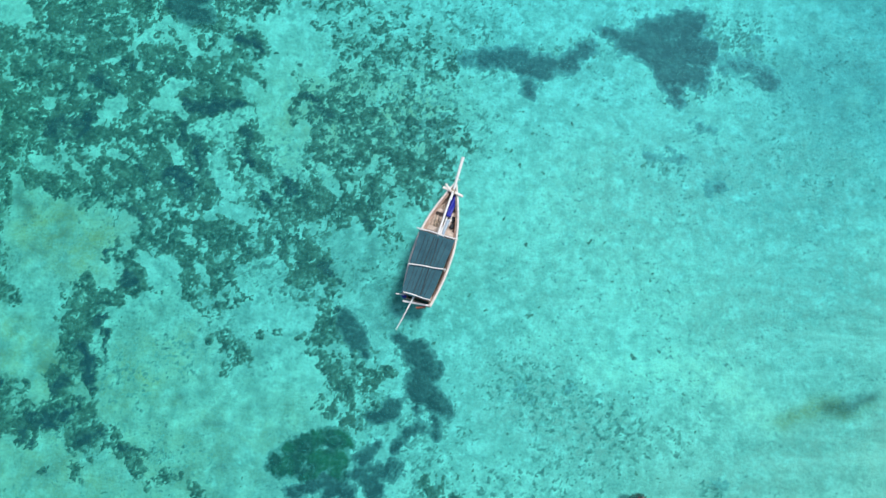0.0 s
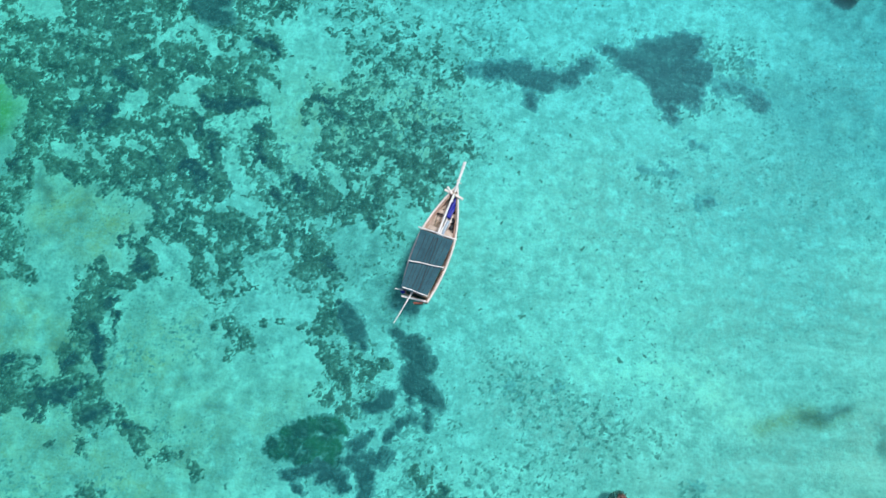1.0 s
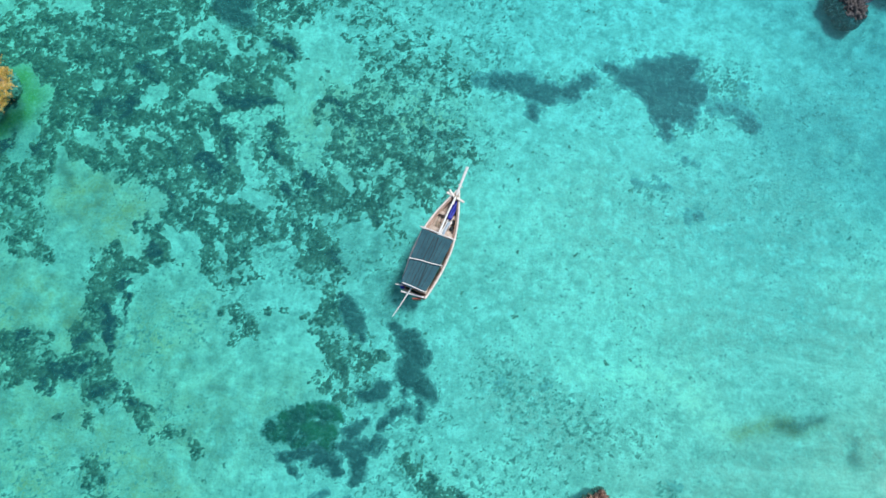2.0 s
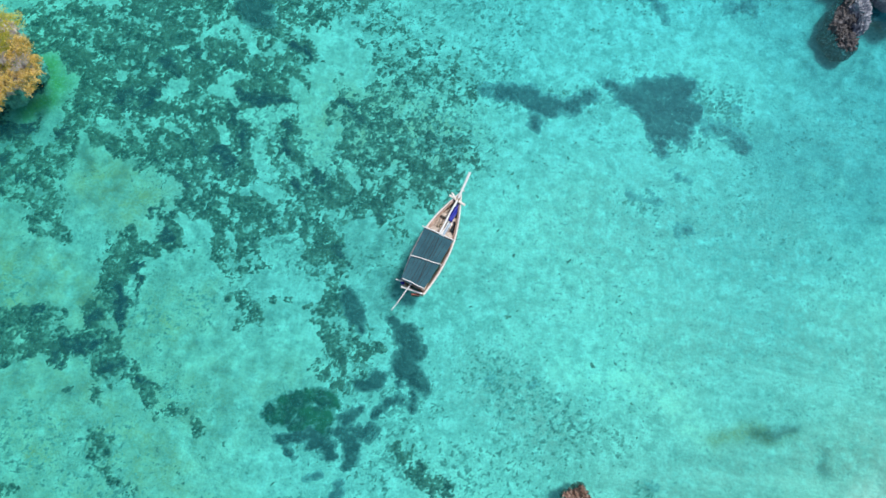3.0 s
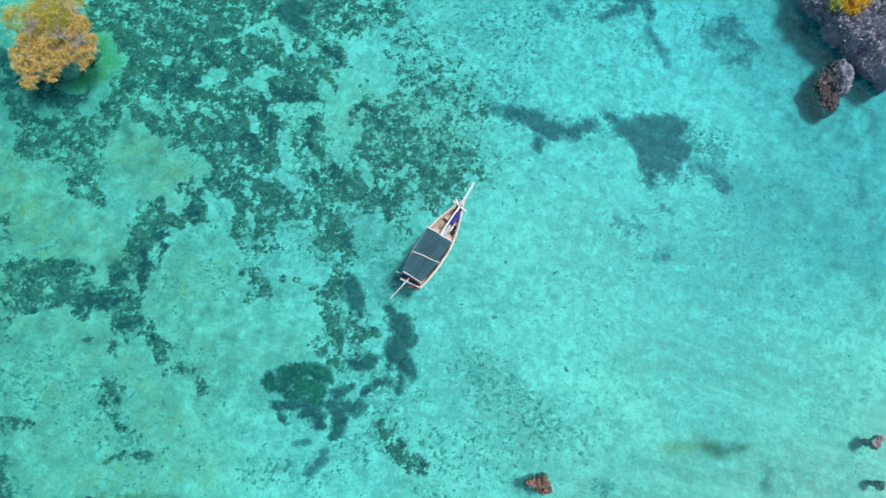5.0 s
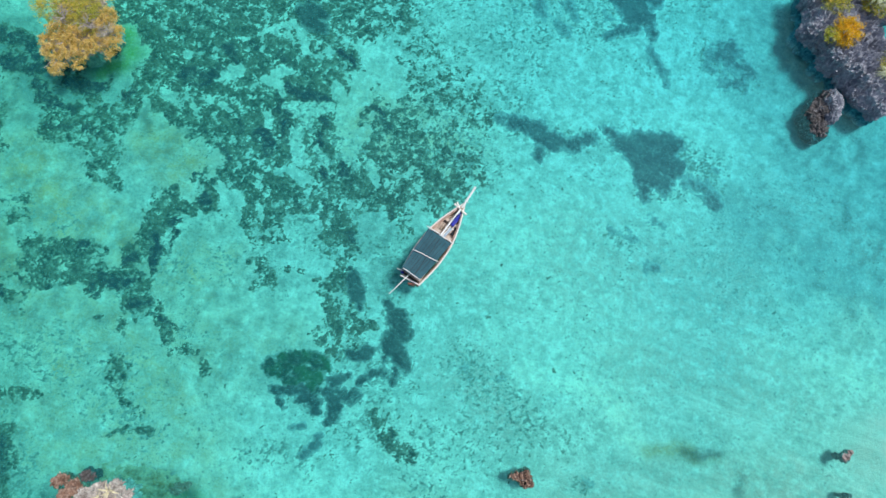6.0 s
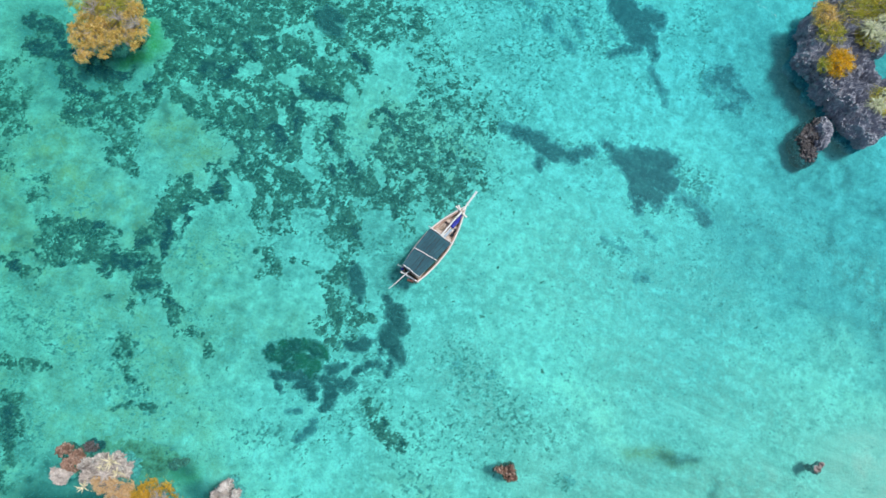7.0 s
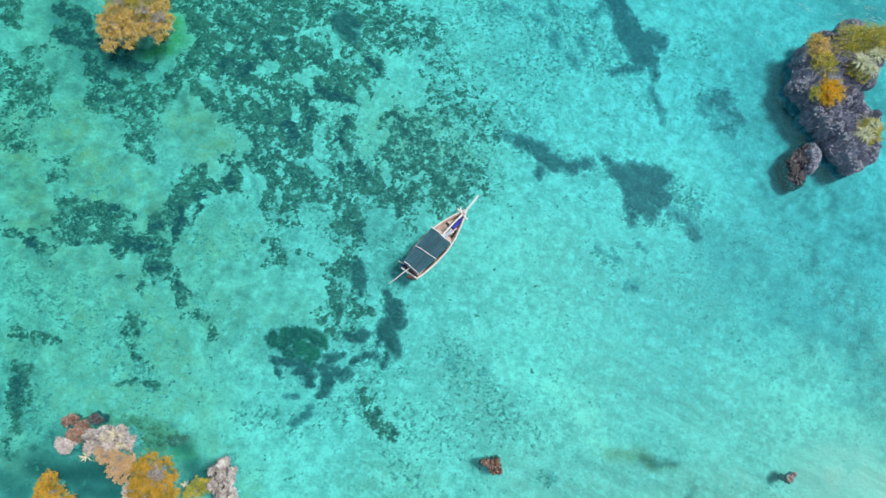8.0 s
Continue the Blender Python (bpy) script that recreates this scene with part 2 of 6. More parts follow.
GREY_ROCK = limestone("grey_limestone", (0.235, 0.26, 0.32), (0.40, 0.435, 0.515), (0.66, 0.68, 0.75))
PALE_ROCK = limestone("pale_limestone", (0.30, 0.265, 0.245), (0.75, 0.70, 0.665), (0.94, 0.92, 0.90))
BROWN_ROCK = limestone("brown_limestone", (0.058, 0.055, 0.056), (0.135, 0.128, 0.130), (0.38, 0.385, 0.42))
REEF_STONE = limestone("silted_reef_stone", (0.20, 0.155, 0.15), (0.40, 0.335, 0.325), (0.60, 0.54, 0.53))
RUST_ROCK = limestone("rust_coral_rock", (0.11, 0.065, 0.048), (0.40, 0.25, 0.185), (0.78, 0.64, 0.55))
# golden and amber ramps: dark tints imitate shade between sprays, cream ones highlights
GOLD_LEAF = leafy("golden_leaves", ((0.13, 0.14, 0.04), (0.48, 0.42, 0.10), (0.88, 0.64, 0.17), (0.90, 0.74, 0.36), (0.84, 0.78, 0.60)), 0.6)
AMBER_LEAF = leafy("amber_leaves", ((0.10, 0.11, 0.03), (0.46, 0.33, 0.04), (0.78, 0.50, 0.06), (0.86, 0.62, 0.18)))
ORANGE_LEAF = leafy("orange_leaves", ((0.40, 0.36, 0.03), (0.92, 0.60, 0.03), (0.94, 0.70, 0.09)))
GREEN_LEAF = leafy("olive_leaves", ((0.15, 0.23, 0.04), (0.44, 0.50, 0.08), (0.74, 0.66, 0.14), (0.90, 0.62, 0.15)))
DRY_LEAF = leafy("dry_leaves", ((0.44, 0.31, 0.16), (0.68, 0.47, 0.24), (0.76, 0.59, 0.36), (0.70, 0.60, 0.49)))
STRAP_LEAF = simple("strap_leaf", (0.48, 0.58, 0.34), (0.80, 0.84, 0.62), 4.0, 0.6, 25.0, 0.1)
CREAM_LEAF = simple("cream_leaf", (0.72, 0.66, 0.42), (0.80, 0.76, 0.56), 4.0, 0.6, 25.0, 0.1)
TWIG = simple("grey_twig", (0.38, 0.35, 0.33), (0.55, 0.52, 0.49), 3.0, 0.9, 30.0, 0.3)
HULL_WOOD = simple("weathered_hull_wood", (0.38, 0.25, 0.195), (0.60, 0.45, 0.37), 2.2, 0.8, 22.0, 0.5)
PALE_WOOD = simple("bleached_wood", (0.85, 0.78, 0.735), (0.92, 0.885, 0.855), 2.5, 0.75, 18.0, 0.4)
WHITE_POLE = simple("whitewashed_pole", (0.85, 0.86, 0.86), (0.91, 0.92, 0.92), 3.0, 0.7, 20.0, 0.3)
DECK_WOOD = simple("worn_deck_wood", (0.44, 0.35, 0.29), (0.74, 0.64, 0.56), 3.0, 0.85, 26.0, 0.4)
CANVAS = simple("slate_blue_canvas", (0.024, 0.100, 0.138), (0.045, 0.150, 0.195), 1.4, 0.9, 16.0, 0.3)
DARK_CLOTH = simple("dark_cloth", (0.022, 0.03, 0.04), (0.05, 0.06, 0.07), 3.0, 0.9, 20.0, 0.3)
BLUE_TARP = simple("blue_tarpaulin", (0.010, 0.020, 0.32), (0.016, 0.035, 0.46), 4.0, 0.5, 14.0, 0.4)
PALE_BLUE = simple("pale_blue_cloth", (0.34, 0.48, 0.62), (0.60, 0.70, 0.76), 4.0, 0.8, 20.0, 0.3)
RED_PAINT = simple("faded_red_paint", (0.36, 0.07, 0.045), (0.52, 0.16, 0.11), 5.0, 0.6, 24.0, 0.3)
ROPE = simple("hemp_rope", (0.44, 0.37, 0.27), (0.58, 0.50, 0.40), 6.0, 0.9, 40.0, 0.4)
FOAM = simple("sea_foam", (0.72, 0.80, 0.80), (0.80, 0.84, 0.84), 6.0, 0.6, 30.0, 0.2)


# ---- building helpers ----
def part(name, bm, mat, parent=None, label=""):
    """Links a bmesh as one mesh object, under a thing or a part if one is given."""
    me = bpy.data.meshes.new(name)
    bm.normal_update()
    bm.to_mesh(me)
    bm.free()
    me.materials.append(mat)
    ob = new(name, me)
    ob.parent = parent
    return tagged(ob, label)


def raw(name, verts, faces, mat, parent=None, smooth=False, label=""):
    me = bpy.data.meshes.new(name)
    me.from_pydata(verts, [], faces)
    me.materials.append(mat)
    if smooth:
        me.polygons.foreach_set("use_smooth", np.ones(len(me.polygons), bool))
    ob = new(name, me)
    ob.parent = parent
    return tagged(ob, label)


def root(name, m, label, category, group=""):
    ob = new(name)
    ob.matrix_world = m
    return tagged(ob, label, category, group)


def bar(bm, a, b, r1, r2=None, sides=8, squash=1.0):
    """A round, tapered bar from a to b."""
    r2 = r1 if r2 is None else r2
    a, b = Vector(a), Vector(b)
    d = b - a
    turn = d.to_track_quat("Z", "Y").to_matrix().to_4x4()
    m = Matrix.Translation((a + b) / 2) @ turn @ Matrix.Diagonal((1, squash, 1, 1))
    bmesh.ops.create_cone(bm, cap_ends=True, segments=sides, radius1=r1, radius2=r2, depth=d.length, matrix=m)


def crooked(bm, points, r1, r2, sides=8):
    """A pole that follows a few points and thins out."""
    rings = []
    for i, p in enumerate(points):
        p = Vector(p)
        d = Vector(points[min(i + 1, len(points) - 1)]) - Vector(points[max(i - 1, 0)])
        q = d.to_track_quat("Z", "Y")
        r = r1 + (r2 - r1) * i / (len(points) - 1)
        rings.append([bm.verts.new(p + q @ Vector((r * math.cos(k * math.tau / sides), r * math.sin(k * math.tau / sides), 0))) for k in range(sides)])
    for u, v in zip(rings, rings[1:]):
        for k in range(sides):
            bm.faces.new((u[k], u[(k + 1) % sides], v[(k + 1) % sides], v[k]))
    bm.faces.new(rings[0][::-1])
    bm.faces.new(rings[-1])


def plank(bm, m, sx, sy, sz, bevel=0.008):
    got = bmesh.ops.create_cube(bm, size=1, matrix=m @ Matrix.Diagonal((sx, sy, sz, 1)))
    edges = {e for v in got["verts"] for e in v.link_edges}
    bmesh.ops.bevel(bm, geom=list(edges), offset=bevel, segments=1, affect="EDGES")


# smooth random fields over the plan
def lattice_noise(x, y, seed):
    rng = np.random.RandomState(seed)
    perm = rng.permutation(512)
    ang = rng.rand(512) * 2 * np.pi
    xi, yi = np.floor(x).astype(int), np.floor(y).astype(int)
    xf, yf = x - xi, y - yi
    u, v = xf * xf * xf * (xf * (xf * 6 - 15) + 10), yf * yf * yf * (yf * (yf * 6 - 15) + 10)

    def corner(i, j):
        t = ang[perm[(perm[(xi + i) % 512] + yi + j) % 512]]
        return np.cos(t) * (xf - i) + np.sin(t) * (yf - j)
    low = corner(0, 0) * (1 - u) + corner(1, 0) * u
    high = corner(0, 1) * (1 - u) + corner(1, 1) * u
    return (low * (1 - v) + high * v) * 1.5


def fbm(x, y, wave, octaves=4, seed=1, gain=0.55):
    total, amp, norm = 0.0, 1.0, 0.0
    for k in range(octaves):
        total = total + amp * lattice_noise(x / wave + 17.3 * k, y / wave - 9.1 * k, seed + k)
        norm += amp
        amp, wave = amp * gain, wave / 2.03
    return total / norm * 3.2   # about one at its usual swing


def reach(x, y, s):
    """Distance from the stretch between two places of the plan."""
    x1, y1, x2, y2 = s[:4]
    dx, dy = x2 - x1, y2 - y1
    t = np.clip(((x - x1) * dx + (y - y1) * dy) / max(dx * dx + dy * dy, 1e-6), 0, 1)
    return np.hypot(x - x1 - t * dx, y - y1 - t * dy)


def soft(x, y, stretches, power=2):
    """The strongest of several soft spots (x1, y1, x2, y2, radius, strength)."""
    best = np.zeros_like(x)
    for s in stretches:
        best = np.maximum(best, s[5] * np.exp(-(reach(x, y, s) / s[4]) ** power))
    return best


def bed_height(x, y):
    return BED + 0.05 * fbm(x, y, 9.0, 3, 40) + 0.018 * fbm(x, y, 1.3, 3, 44)


def sheet(name, x0, x1, y0, y1, step, field, mat, rise, label, category="", kind="", tuft=0.05, full=0.35, dense=None):
    """A low growth on the seabed wherever field(x, y) is above zero; it sinks into the sand at its outline."""
    xs, ys = np.arange(x0, x1, step), np.arange(y0, y1, step)
    X, Y = np.meshgrid(xs, ys)
    f = field(X, Y)
    z = bed_height(X, Y) + np.clip(f, -0.25, 0.6) * rise + 0.4 * tuft * fbm(X, Y, 0.5, 3, 60) * (f > 0)
    keep = np.maximum.reduce([f[:-1, :-1], f[1:, :-1], f[:-1, 1:], f[1:, 1:]]) > 0
    idx = np.arange(X.size).reshape(X.shape)
    quads = np.stack([idx[:-1, :-1], idx[:-1, 1:], idx[1:, 1:], idx[1:, :-1]], -1)[keep]
    used, inv = np.unique(quads, return_inverse=True)
    verts = np.stack([X.ravel(), Y.ravel(), z.ravel()], -1)[used]
    ob = raw(name, verts.tolist(), inv.reshape(-1, 4).tolist(), mat, None, True)
    at = ob.data.attributes.new("cover", "FLOAT", "POINT")
    at.data.foreach_set("value", np.clip(f.ravel()[used] / full, 0, 1).astype(np.float32))
    if dense:
        at = ob.data.attributes.new("dense", "FLOAT", "POINT")
        at.data.foreach_set("value", dense(verts[:, 0], verts[:, 1]).astype(np.float32))
    return tagged(ob, label, category, "", kind)


# ---- the seabed: what covers it, as stretches of the plan (x1, y1, x2, y2, radius, strength) ----
TURF_SPOTS = [
    (-25.3, 18.3, -17.7, 13.1, 5.97, 0.52), (-21.4, 9.8, -13.6, 6.6, 3.73, 0.47), (-8.4, 14.8, -3.1, 10.8, 3.76, 0.29),
    (-10.0, 7.8, -7.6, 2.5, 2.33, 0.42), (-21.9, 0.7, -20.9, -2.5, 1.64, 0.42), (-24.2, -4.5, -19.6, -4.6, 1.45, 0.42),
    (-6.5, -0.0, -5.0, -2.5, 1.45, 0.26), (-13.6, 18.3, -12.2, 14.7, 1.75, 0.36), (-7.8, 20.8, -2.0, 18.3, 2.46, 0.12),
    (-29.1, 19.4, -19.8, 19.6, 1.96, 0.55), (-21.9, 19.6, -19.2, 14.5, 1.34, 0.66), (-18.5, 17.8, -14.9, 16.4, 0.98, 0.7),
]
TURF_SPOTS += [
    (-20.9, 11.5, -17.3, 9.9, 1.30, 0.62), (-16.9, 6.5, -13.4, 4.9, 1.27, 0.64), (-12.9, 3.3, -10.5, 1.7, 1.19, 0.42),
    (-25.0, -3.3, -21.6, -4.4, 1.04, 0.58), (-24.9, -5.7, -23.2, -6.9, 0.77, 0.55), (-18.9, -5.2, -17.2, -5.7, 0.48, 0.66),
    (-27.2, 21.1, -18.9, 21.2, 1.15, 0.52), (-28.0, 16.8, -22.3, 16.9, 1.49, 0.6), (-25.3, 18.0, -20.2, 16.6, 1.34, 0.6),
    (-27.2, 13.7, -21.9, 13.8, 1.19, 0.58), (-20.5, 16.3, -18.9, 12.3, 1.25, 0.64), (-18.2, 18.4, -17.2, 17.1, 0.99, 0.66),
]
TURF_SPOTS += [
    (-16.6, 17.9, -15.1, 15.7, 0.91, 0.56), (-18.2, 13.6, -15.9, 11.0, 1.03, 0.62), (-16.3, 15.1, -13.5, 15.0, 0.70, 0.7),
    (-17.0, 10.6, -15.9, 9.8, 1.23, 0.68), (-17.1, 7.5, -13.9, 6.6, 1.52, 0.6), (-19.2, 6.4, -18.3, 3.7, 1.07, 0.62),
    (-22.5, 10.1, -19.3, 9.3, 1.23, 0.62), (-25.8, 10.5, -22.7, 9.2, 0.89, 0.58), (-21.0, 6.5, -20.9, 2.0, 0.94, 0.66),
    (-23.3, 3.7, -21.4, 2.0, 0.93, 0.58), (-15.5, 3.9, -13.4, 5.9, 1.07, 0.6), (-14.3, 17.6, -13.7, 15.2, 0.91, 0.58),
]
TURF_SPOTS += [
    (-15.0, 20.0, -12.2, 18.6, 0.57, 0.55), (-12.5, 21.4, -11.3, 20.5, 0.57, 0.46), (-9.5, 15.7, -2.4, 13.8, 1.52, 0.42),
    (-8.8, 13.0, -1.9, 11.7, 1.43, 0.5), (-7.7, 18.9, -4.5, 18.9, 0.91, 0.32), (-3.4, 20.0, -2.2, 18.9, 0.84, 0.22),
    (-7.5, 10.6, -3.0, 9.9, 1.35, 0.5), (-10.3, 9.5, -5.7, 8.9, 1.15, 0.62), (-9.3, 7.1, -7.6, 4.8, 1.00, 0.66),
    (-8.5, 3.5, -7.1, 1.9, 0.92, 0.5), (-12.7, 11.8, -10.3, 9.6, 0.89, 0.6), (-12.3, 7.7, -9.9, 7.1, 0.74, 0.5),
]
TURF_SPOTS += [
    (-13.2, 13.8, -12.3, 13.1, 0.48, 0.66), (-9.0, 6.1, -9.3, 3.7, 0.80, 0.56), (-7.1, -0.1, -6.0, -1.6, 0.84, 0.4),
    (-7.6, -2.4, -5.4, -3.3, 0.51, 0.5), (-13.5, 0.8, -11.6, -0.2, 0.72, 0.5), (-13.4, -0.9, -12.6, -1.8, 0.52, 0.46),
    (-5.1, -0.3, -3.3, -0.5, 0.23, 0.7), (-4.6, -1.0, -4.0, -0.8, 0.26, 0.7), (-21.9, 0.7, -20.4, -2.2, 0.79, 0.7),
    (-22.7, -1.0, -22.2, -2.5, 0.52, 0.66), (-24.7, -3.9, -21.9, -4.1, 0.78, 0.6), (-22.1, -3.2, -21.0, -2.6, 0.39, 0.64),
]
TURF_SPOTS += [
    (-24.4, -5.1, -23.1, -5.4, 0.58, 0.6), (-21.3, -4.4, -19.0, -4.1, 0.71, 0.62), (-19.4, -5.2, -17.4, -5.7, 0.42, 0.6),
    (-18.2, -6.1, -17.6, -6.7, 0.29, 0.58), (-16.0, -6.3, -14.9, -6.6, 0.32, 0.56), (-21.1, -5.6, -20.7, -6.9, 0.38, 0.52),
    (-14.1, -6.8, -13.8, -7.7, 0.32, 0.56), (-25.5, -2.0, -23.8, -2.1, 0.29, 0.52), (-26.4, 3.8, -25.7, 2.8, 0.53, 0.5),
    (-27.4, 10.6, -26.3, 5.8, 0.41, 0.5), (-5.3, 8.1, -4.0, 8.6, 0.54, 0.36), (-0.5, 14.6, 0.6, 13.0, 0.62, 0.26),
]
TURF_SPOTS += [
    (-29.2, 14.3, -20.1, 12.9, 5.31, 0.52), (-36.9, 3.0, -28.6, 6.1, 2.74, 0.44), (-39.9, 4.3, -37.4, 3.8, 1.13, 0.58),
    (-36.9, -1.0, -34.6, -0.4, 0.89, 0.48), (-20.3, 21.6, -13.0, 23.0, 1.52, 0.58), (-14.6, 19.5, -11.0, 18.9, 1.00, 0.42),
    (-15.8, 24.0, -10.3, 24.4, 1.44, 0.38), (-30.3, -5.3, -22.0, -3.8, 1.97, 0.42), (-44.0, 9.5, -42.2, 8.5, 0.93, 0.6),
    (-41.1, 5.2, -39.1, 7.1, 0.64, 0.46), (-38.7, 3.7, -36.5, 3.2, 0.99, 0.52), (-38.3, 9.4, -35.9, 9.4, 1.03, 0.62),
]
TURF_SPOTS += [
    (-35.2, 8.0, -31.8, 7.4, 0.93, 0.58), (-31.9, 9.2, -27.9, 9.4, 0.84, 0.62), (-33.1, 5.5, -28.9, 6.5, 0.92, 0.58),
    (-29.1, 3.8, -27.8, 3.1, 0.55, 0.54), (-36.1, 1.4, -33.4, -0.6, 0.53, 0.48), (-32.9, 0.2, -31.6, -0.3, 0.45, 0.44),
    (-32.4, -2.6, -31.5, -1.6, 0.62, 0.54), (-30.1, -4.1, -25.8, -2.0, 0.75, 0.64), (-29.3, -4.5, -26.1, -4.0, 0.87, 0.62),
    (-25.3, -4.4, -20.9, -3.2, 0.97, 0.76), (-21.3, -5.0, -19.1, -4.4, 0.75, 0.62), (-21.7, -1.0, -23.0, 1.6, 0.86, 0.66),
]
TURF_SPOTS += [
    (-33.2, -6.5, -32.4, -5.8, 0.47, 0.62), (-32.7, -7.5, -28.9, -5.6, 0.47, 0.58), (-30.1, -7.3, -27.9, -7.8, 0.39, 0.56),
    (-26.4, -9.0, -22.9, -7.4, 0.34, 0.4), (-18.1, -5.7, -17.3, -6.8, 0.39, 0.54), (-16.6, -7.0, -14.9, -6.2, 0.39, 0.54),
    (-25.2, -16.2, -23.6, -19.3, 0.69, 0.76), (-27.2, -13.8, -24.5, -13.0, 0.46, 0.46), (-21.6, -8.2, -19.3, -10.0, 0.56, 0.5),
    (-19.1, -11.1, -17.0, -11.8, 0.38, 0.46), (-18.2, -14.0, -15.8, -12.9, 0.29, 0.56), (-29.7, 15.3, -22.4, 12.3, 2.89, 0.66),
]
TURF_SPOTS += [
    (-25.0, 8.3, -20.0, 8.0, 0.80, 0.62), (-23.1, 3.2, -18.3, 4.0, 1.10, 0.62), (-23.5, -20.8, -22.5, -21.2, 0.40, 0.5),
    (-1.2, -6.7, 2.1, -8.4, 0.57, 0.46), (0.4, -7.9, 1.6, -8.4, 0.53, 0.56),
]
DENSE_SPOTS = [
    (-14.1, 19.7, -12.4, 18.8, 0.32, 1), (-22.6, 16.6, -21.5, 16.2, 0.42, 0.9), (-23.0, 13.8, -22.2, 13.8, 0.52, 1),
    (-24.0, 12.4, -22.6, 13.3, 0.31, 0.9), (-16.6, 15.0, -13.5, 14.8, 0.45, 1), (-16.0, 12.4, -15.6, 11.3, 0.38, 0.9),
    (-16.8, 10.7, -16.2, 9.9, 0.68, 0.9), (-16.3, 13.4, -15.9, 13.2, 0.28, 1), (-13.4, 13.4, -12.8, 13.2, 0.38, 0.8),
    (-12.8, 11.9, -12.5, 11.5, 0.41, 0.8), (-10.4, 10.6, -10.0, 10.0, 0.41, 1), (-11.6, 9.3, -11.2, 9.2, 0.30, 0.9),
]
DENSE_SPOTS += [
    (-20.8, 5.5, -20.2, 6.0, 0.37, 0.9), (-19.3, 4.4, -18.6, 4.0, 0.47, 0.9), (-19.4, 8.2, -19.1, 7.8, 0.37, 0.8),
    (-20.7, 1.3, -20.2, 2.2, 0.30, 1), (-20.1, 1.1, -20.2, 0.0, 0.30, 1), (-21.3, 0.2, -20.4, -1.9, 0.39, 1),
    (-22.7, -2.2, -21.9, -1.5, 0.36, 1), (-23.8, -3.5, -22.2, -3.9, 0.42, 1), (-22.9, -4.0, -22.3, -4.5, 0.32, 1),
    (-21.8, -3.5, -21.2, -2.7, 0.26, 0.9), (-24.2, -4.5, -23.3, -5.4, 0.39, 0.8), (-20.6, -4.7, -19.0, -4.0, 0.35, 0.8),
]
DENSE_SPOTS += [
    (-19.2, -5.2, -17.5, -5.6, 0.26, 0.8), (-15.8, -6.3, -15.2, -6.6, 0.22, 0.7), (-10.1, 18.2, -9.6, 18.0, 0.25, 0.8),
    (-9.7, 15.7, -8.2, 14.8, 0.38, 0.7), (-2.6, 14.5, -2.0, 14.1, 0.38, 0.6), (-26.6, 8.9, -26.4, 8.8, 0.31, 0.6),
    (-14.6, 10.0, -14.3, 9.7, 0.24, 0.8), (-21.1, 17.4, -20.4, 17.4, 0.32, 0.7), (-18.7, 18.2, -17.8, 17.5, 0.42, 0.6),
    (-17.0, 13.1, -16.6, 12.9, 0.31, 0.8), (-19.2, 11.1, -18.7, 10.6, 0.31, 0.7), (-22.3, 8.7, -21.2, 9.1, 0.31, 0.5),
]
DENSE_SPOTS += [
    (-7.5, 5.5, -6.7, 4.5, 0.33, 0.7), (-6.9, 2.5, -6.7, 3.0, 0.30, 0.7), (-5.6, 7.9, -5.1, 7.8, 0.27, 0.5),
    # the next two: dark turf that also carries the golden islet's shade as colour
    (-39.5, 11.6, -36.5, 10.7, 0.75, 0.9), (-33.1, 9.4, -30.4, 10.1, 0.80, 1), (-35.2, 8.0, -31.8, 7.4, 0.74, 0.8),
    (-38.3, 9.4, -35.7, 9.6, 0.84, 0.9), (-32.9, 5.6, -29.1, 6.4, 0.55, 0.6), (-31.6, 9.2, -28.3, 10.1, 0.61, 0.8),
    (-30.4, -7.2, -30.0, -7.5, 0.43, 1), (-20.5, 1.4, -20.0, 0.7, 0.36, 0.9), (-23.2, -4.0, -21.9, -3.8, 0.48, 1),
]
DENSE_SPOTS += [
    (-26.1, -2.2, -25.7, -1.9, 0.31, 0.9), (-24.9, -16.5, -24.1, -18.4, 0.49, 0.7), (-17.5, 10.4, -16.4, 10.4, 0.48, 0.9),
    (-17.7, 14.8, -14.6, 11.0, 0.44, 0.6), (-24.7, 13.3, -22.4, 14.3, 0.63, 0.8), (-20.9, -4.8, -19.7, -4.6, 0.44, 0.5),
]
BARE_SPOTS = [
    (-30.7, 14.7, -29.4, 13.5, 1.03, 1.3), (-31.3, 10.9, -29.7, 12.4, 0.76, 1.3),
    (-29.0, 21.1, -28.1, 20.7, 0.79, 0.9), (-19.9, 19.3, -18.4, 20.3, 0.43, 0.55), (-20.4, 18.6, -19.7, 19.6, 0.32, 0.6),
    (-18.0, 19.9, -16.7, 18.8, 0.32, 0.9), (-22.1, 17.8, -21.8, 17.8, 0.28, 0.7), (-25.6, 14.9, -25.1, 14.8, 0.46, 0.7),
    (-28.2, 16.6, -27.9, 16.4, 0.35, 0.6), (-26.2, 14.6, -26.0, 14.6, 0.28, 0.5), (-21.8, 14.1, -20.9, 15.8, 0.32, 0.9),
    (-20.5, 12.4, -19.9, 12.7, 0.28, 0.4), (-18.0, 16.0, -17.1, 16.2, 0.49, 1), (-18.6, 14.9, -17.1, 14.6, 0.49, 1),
]
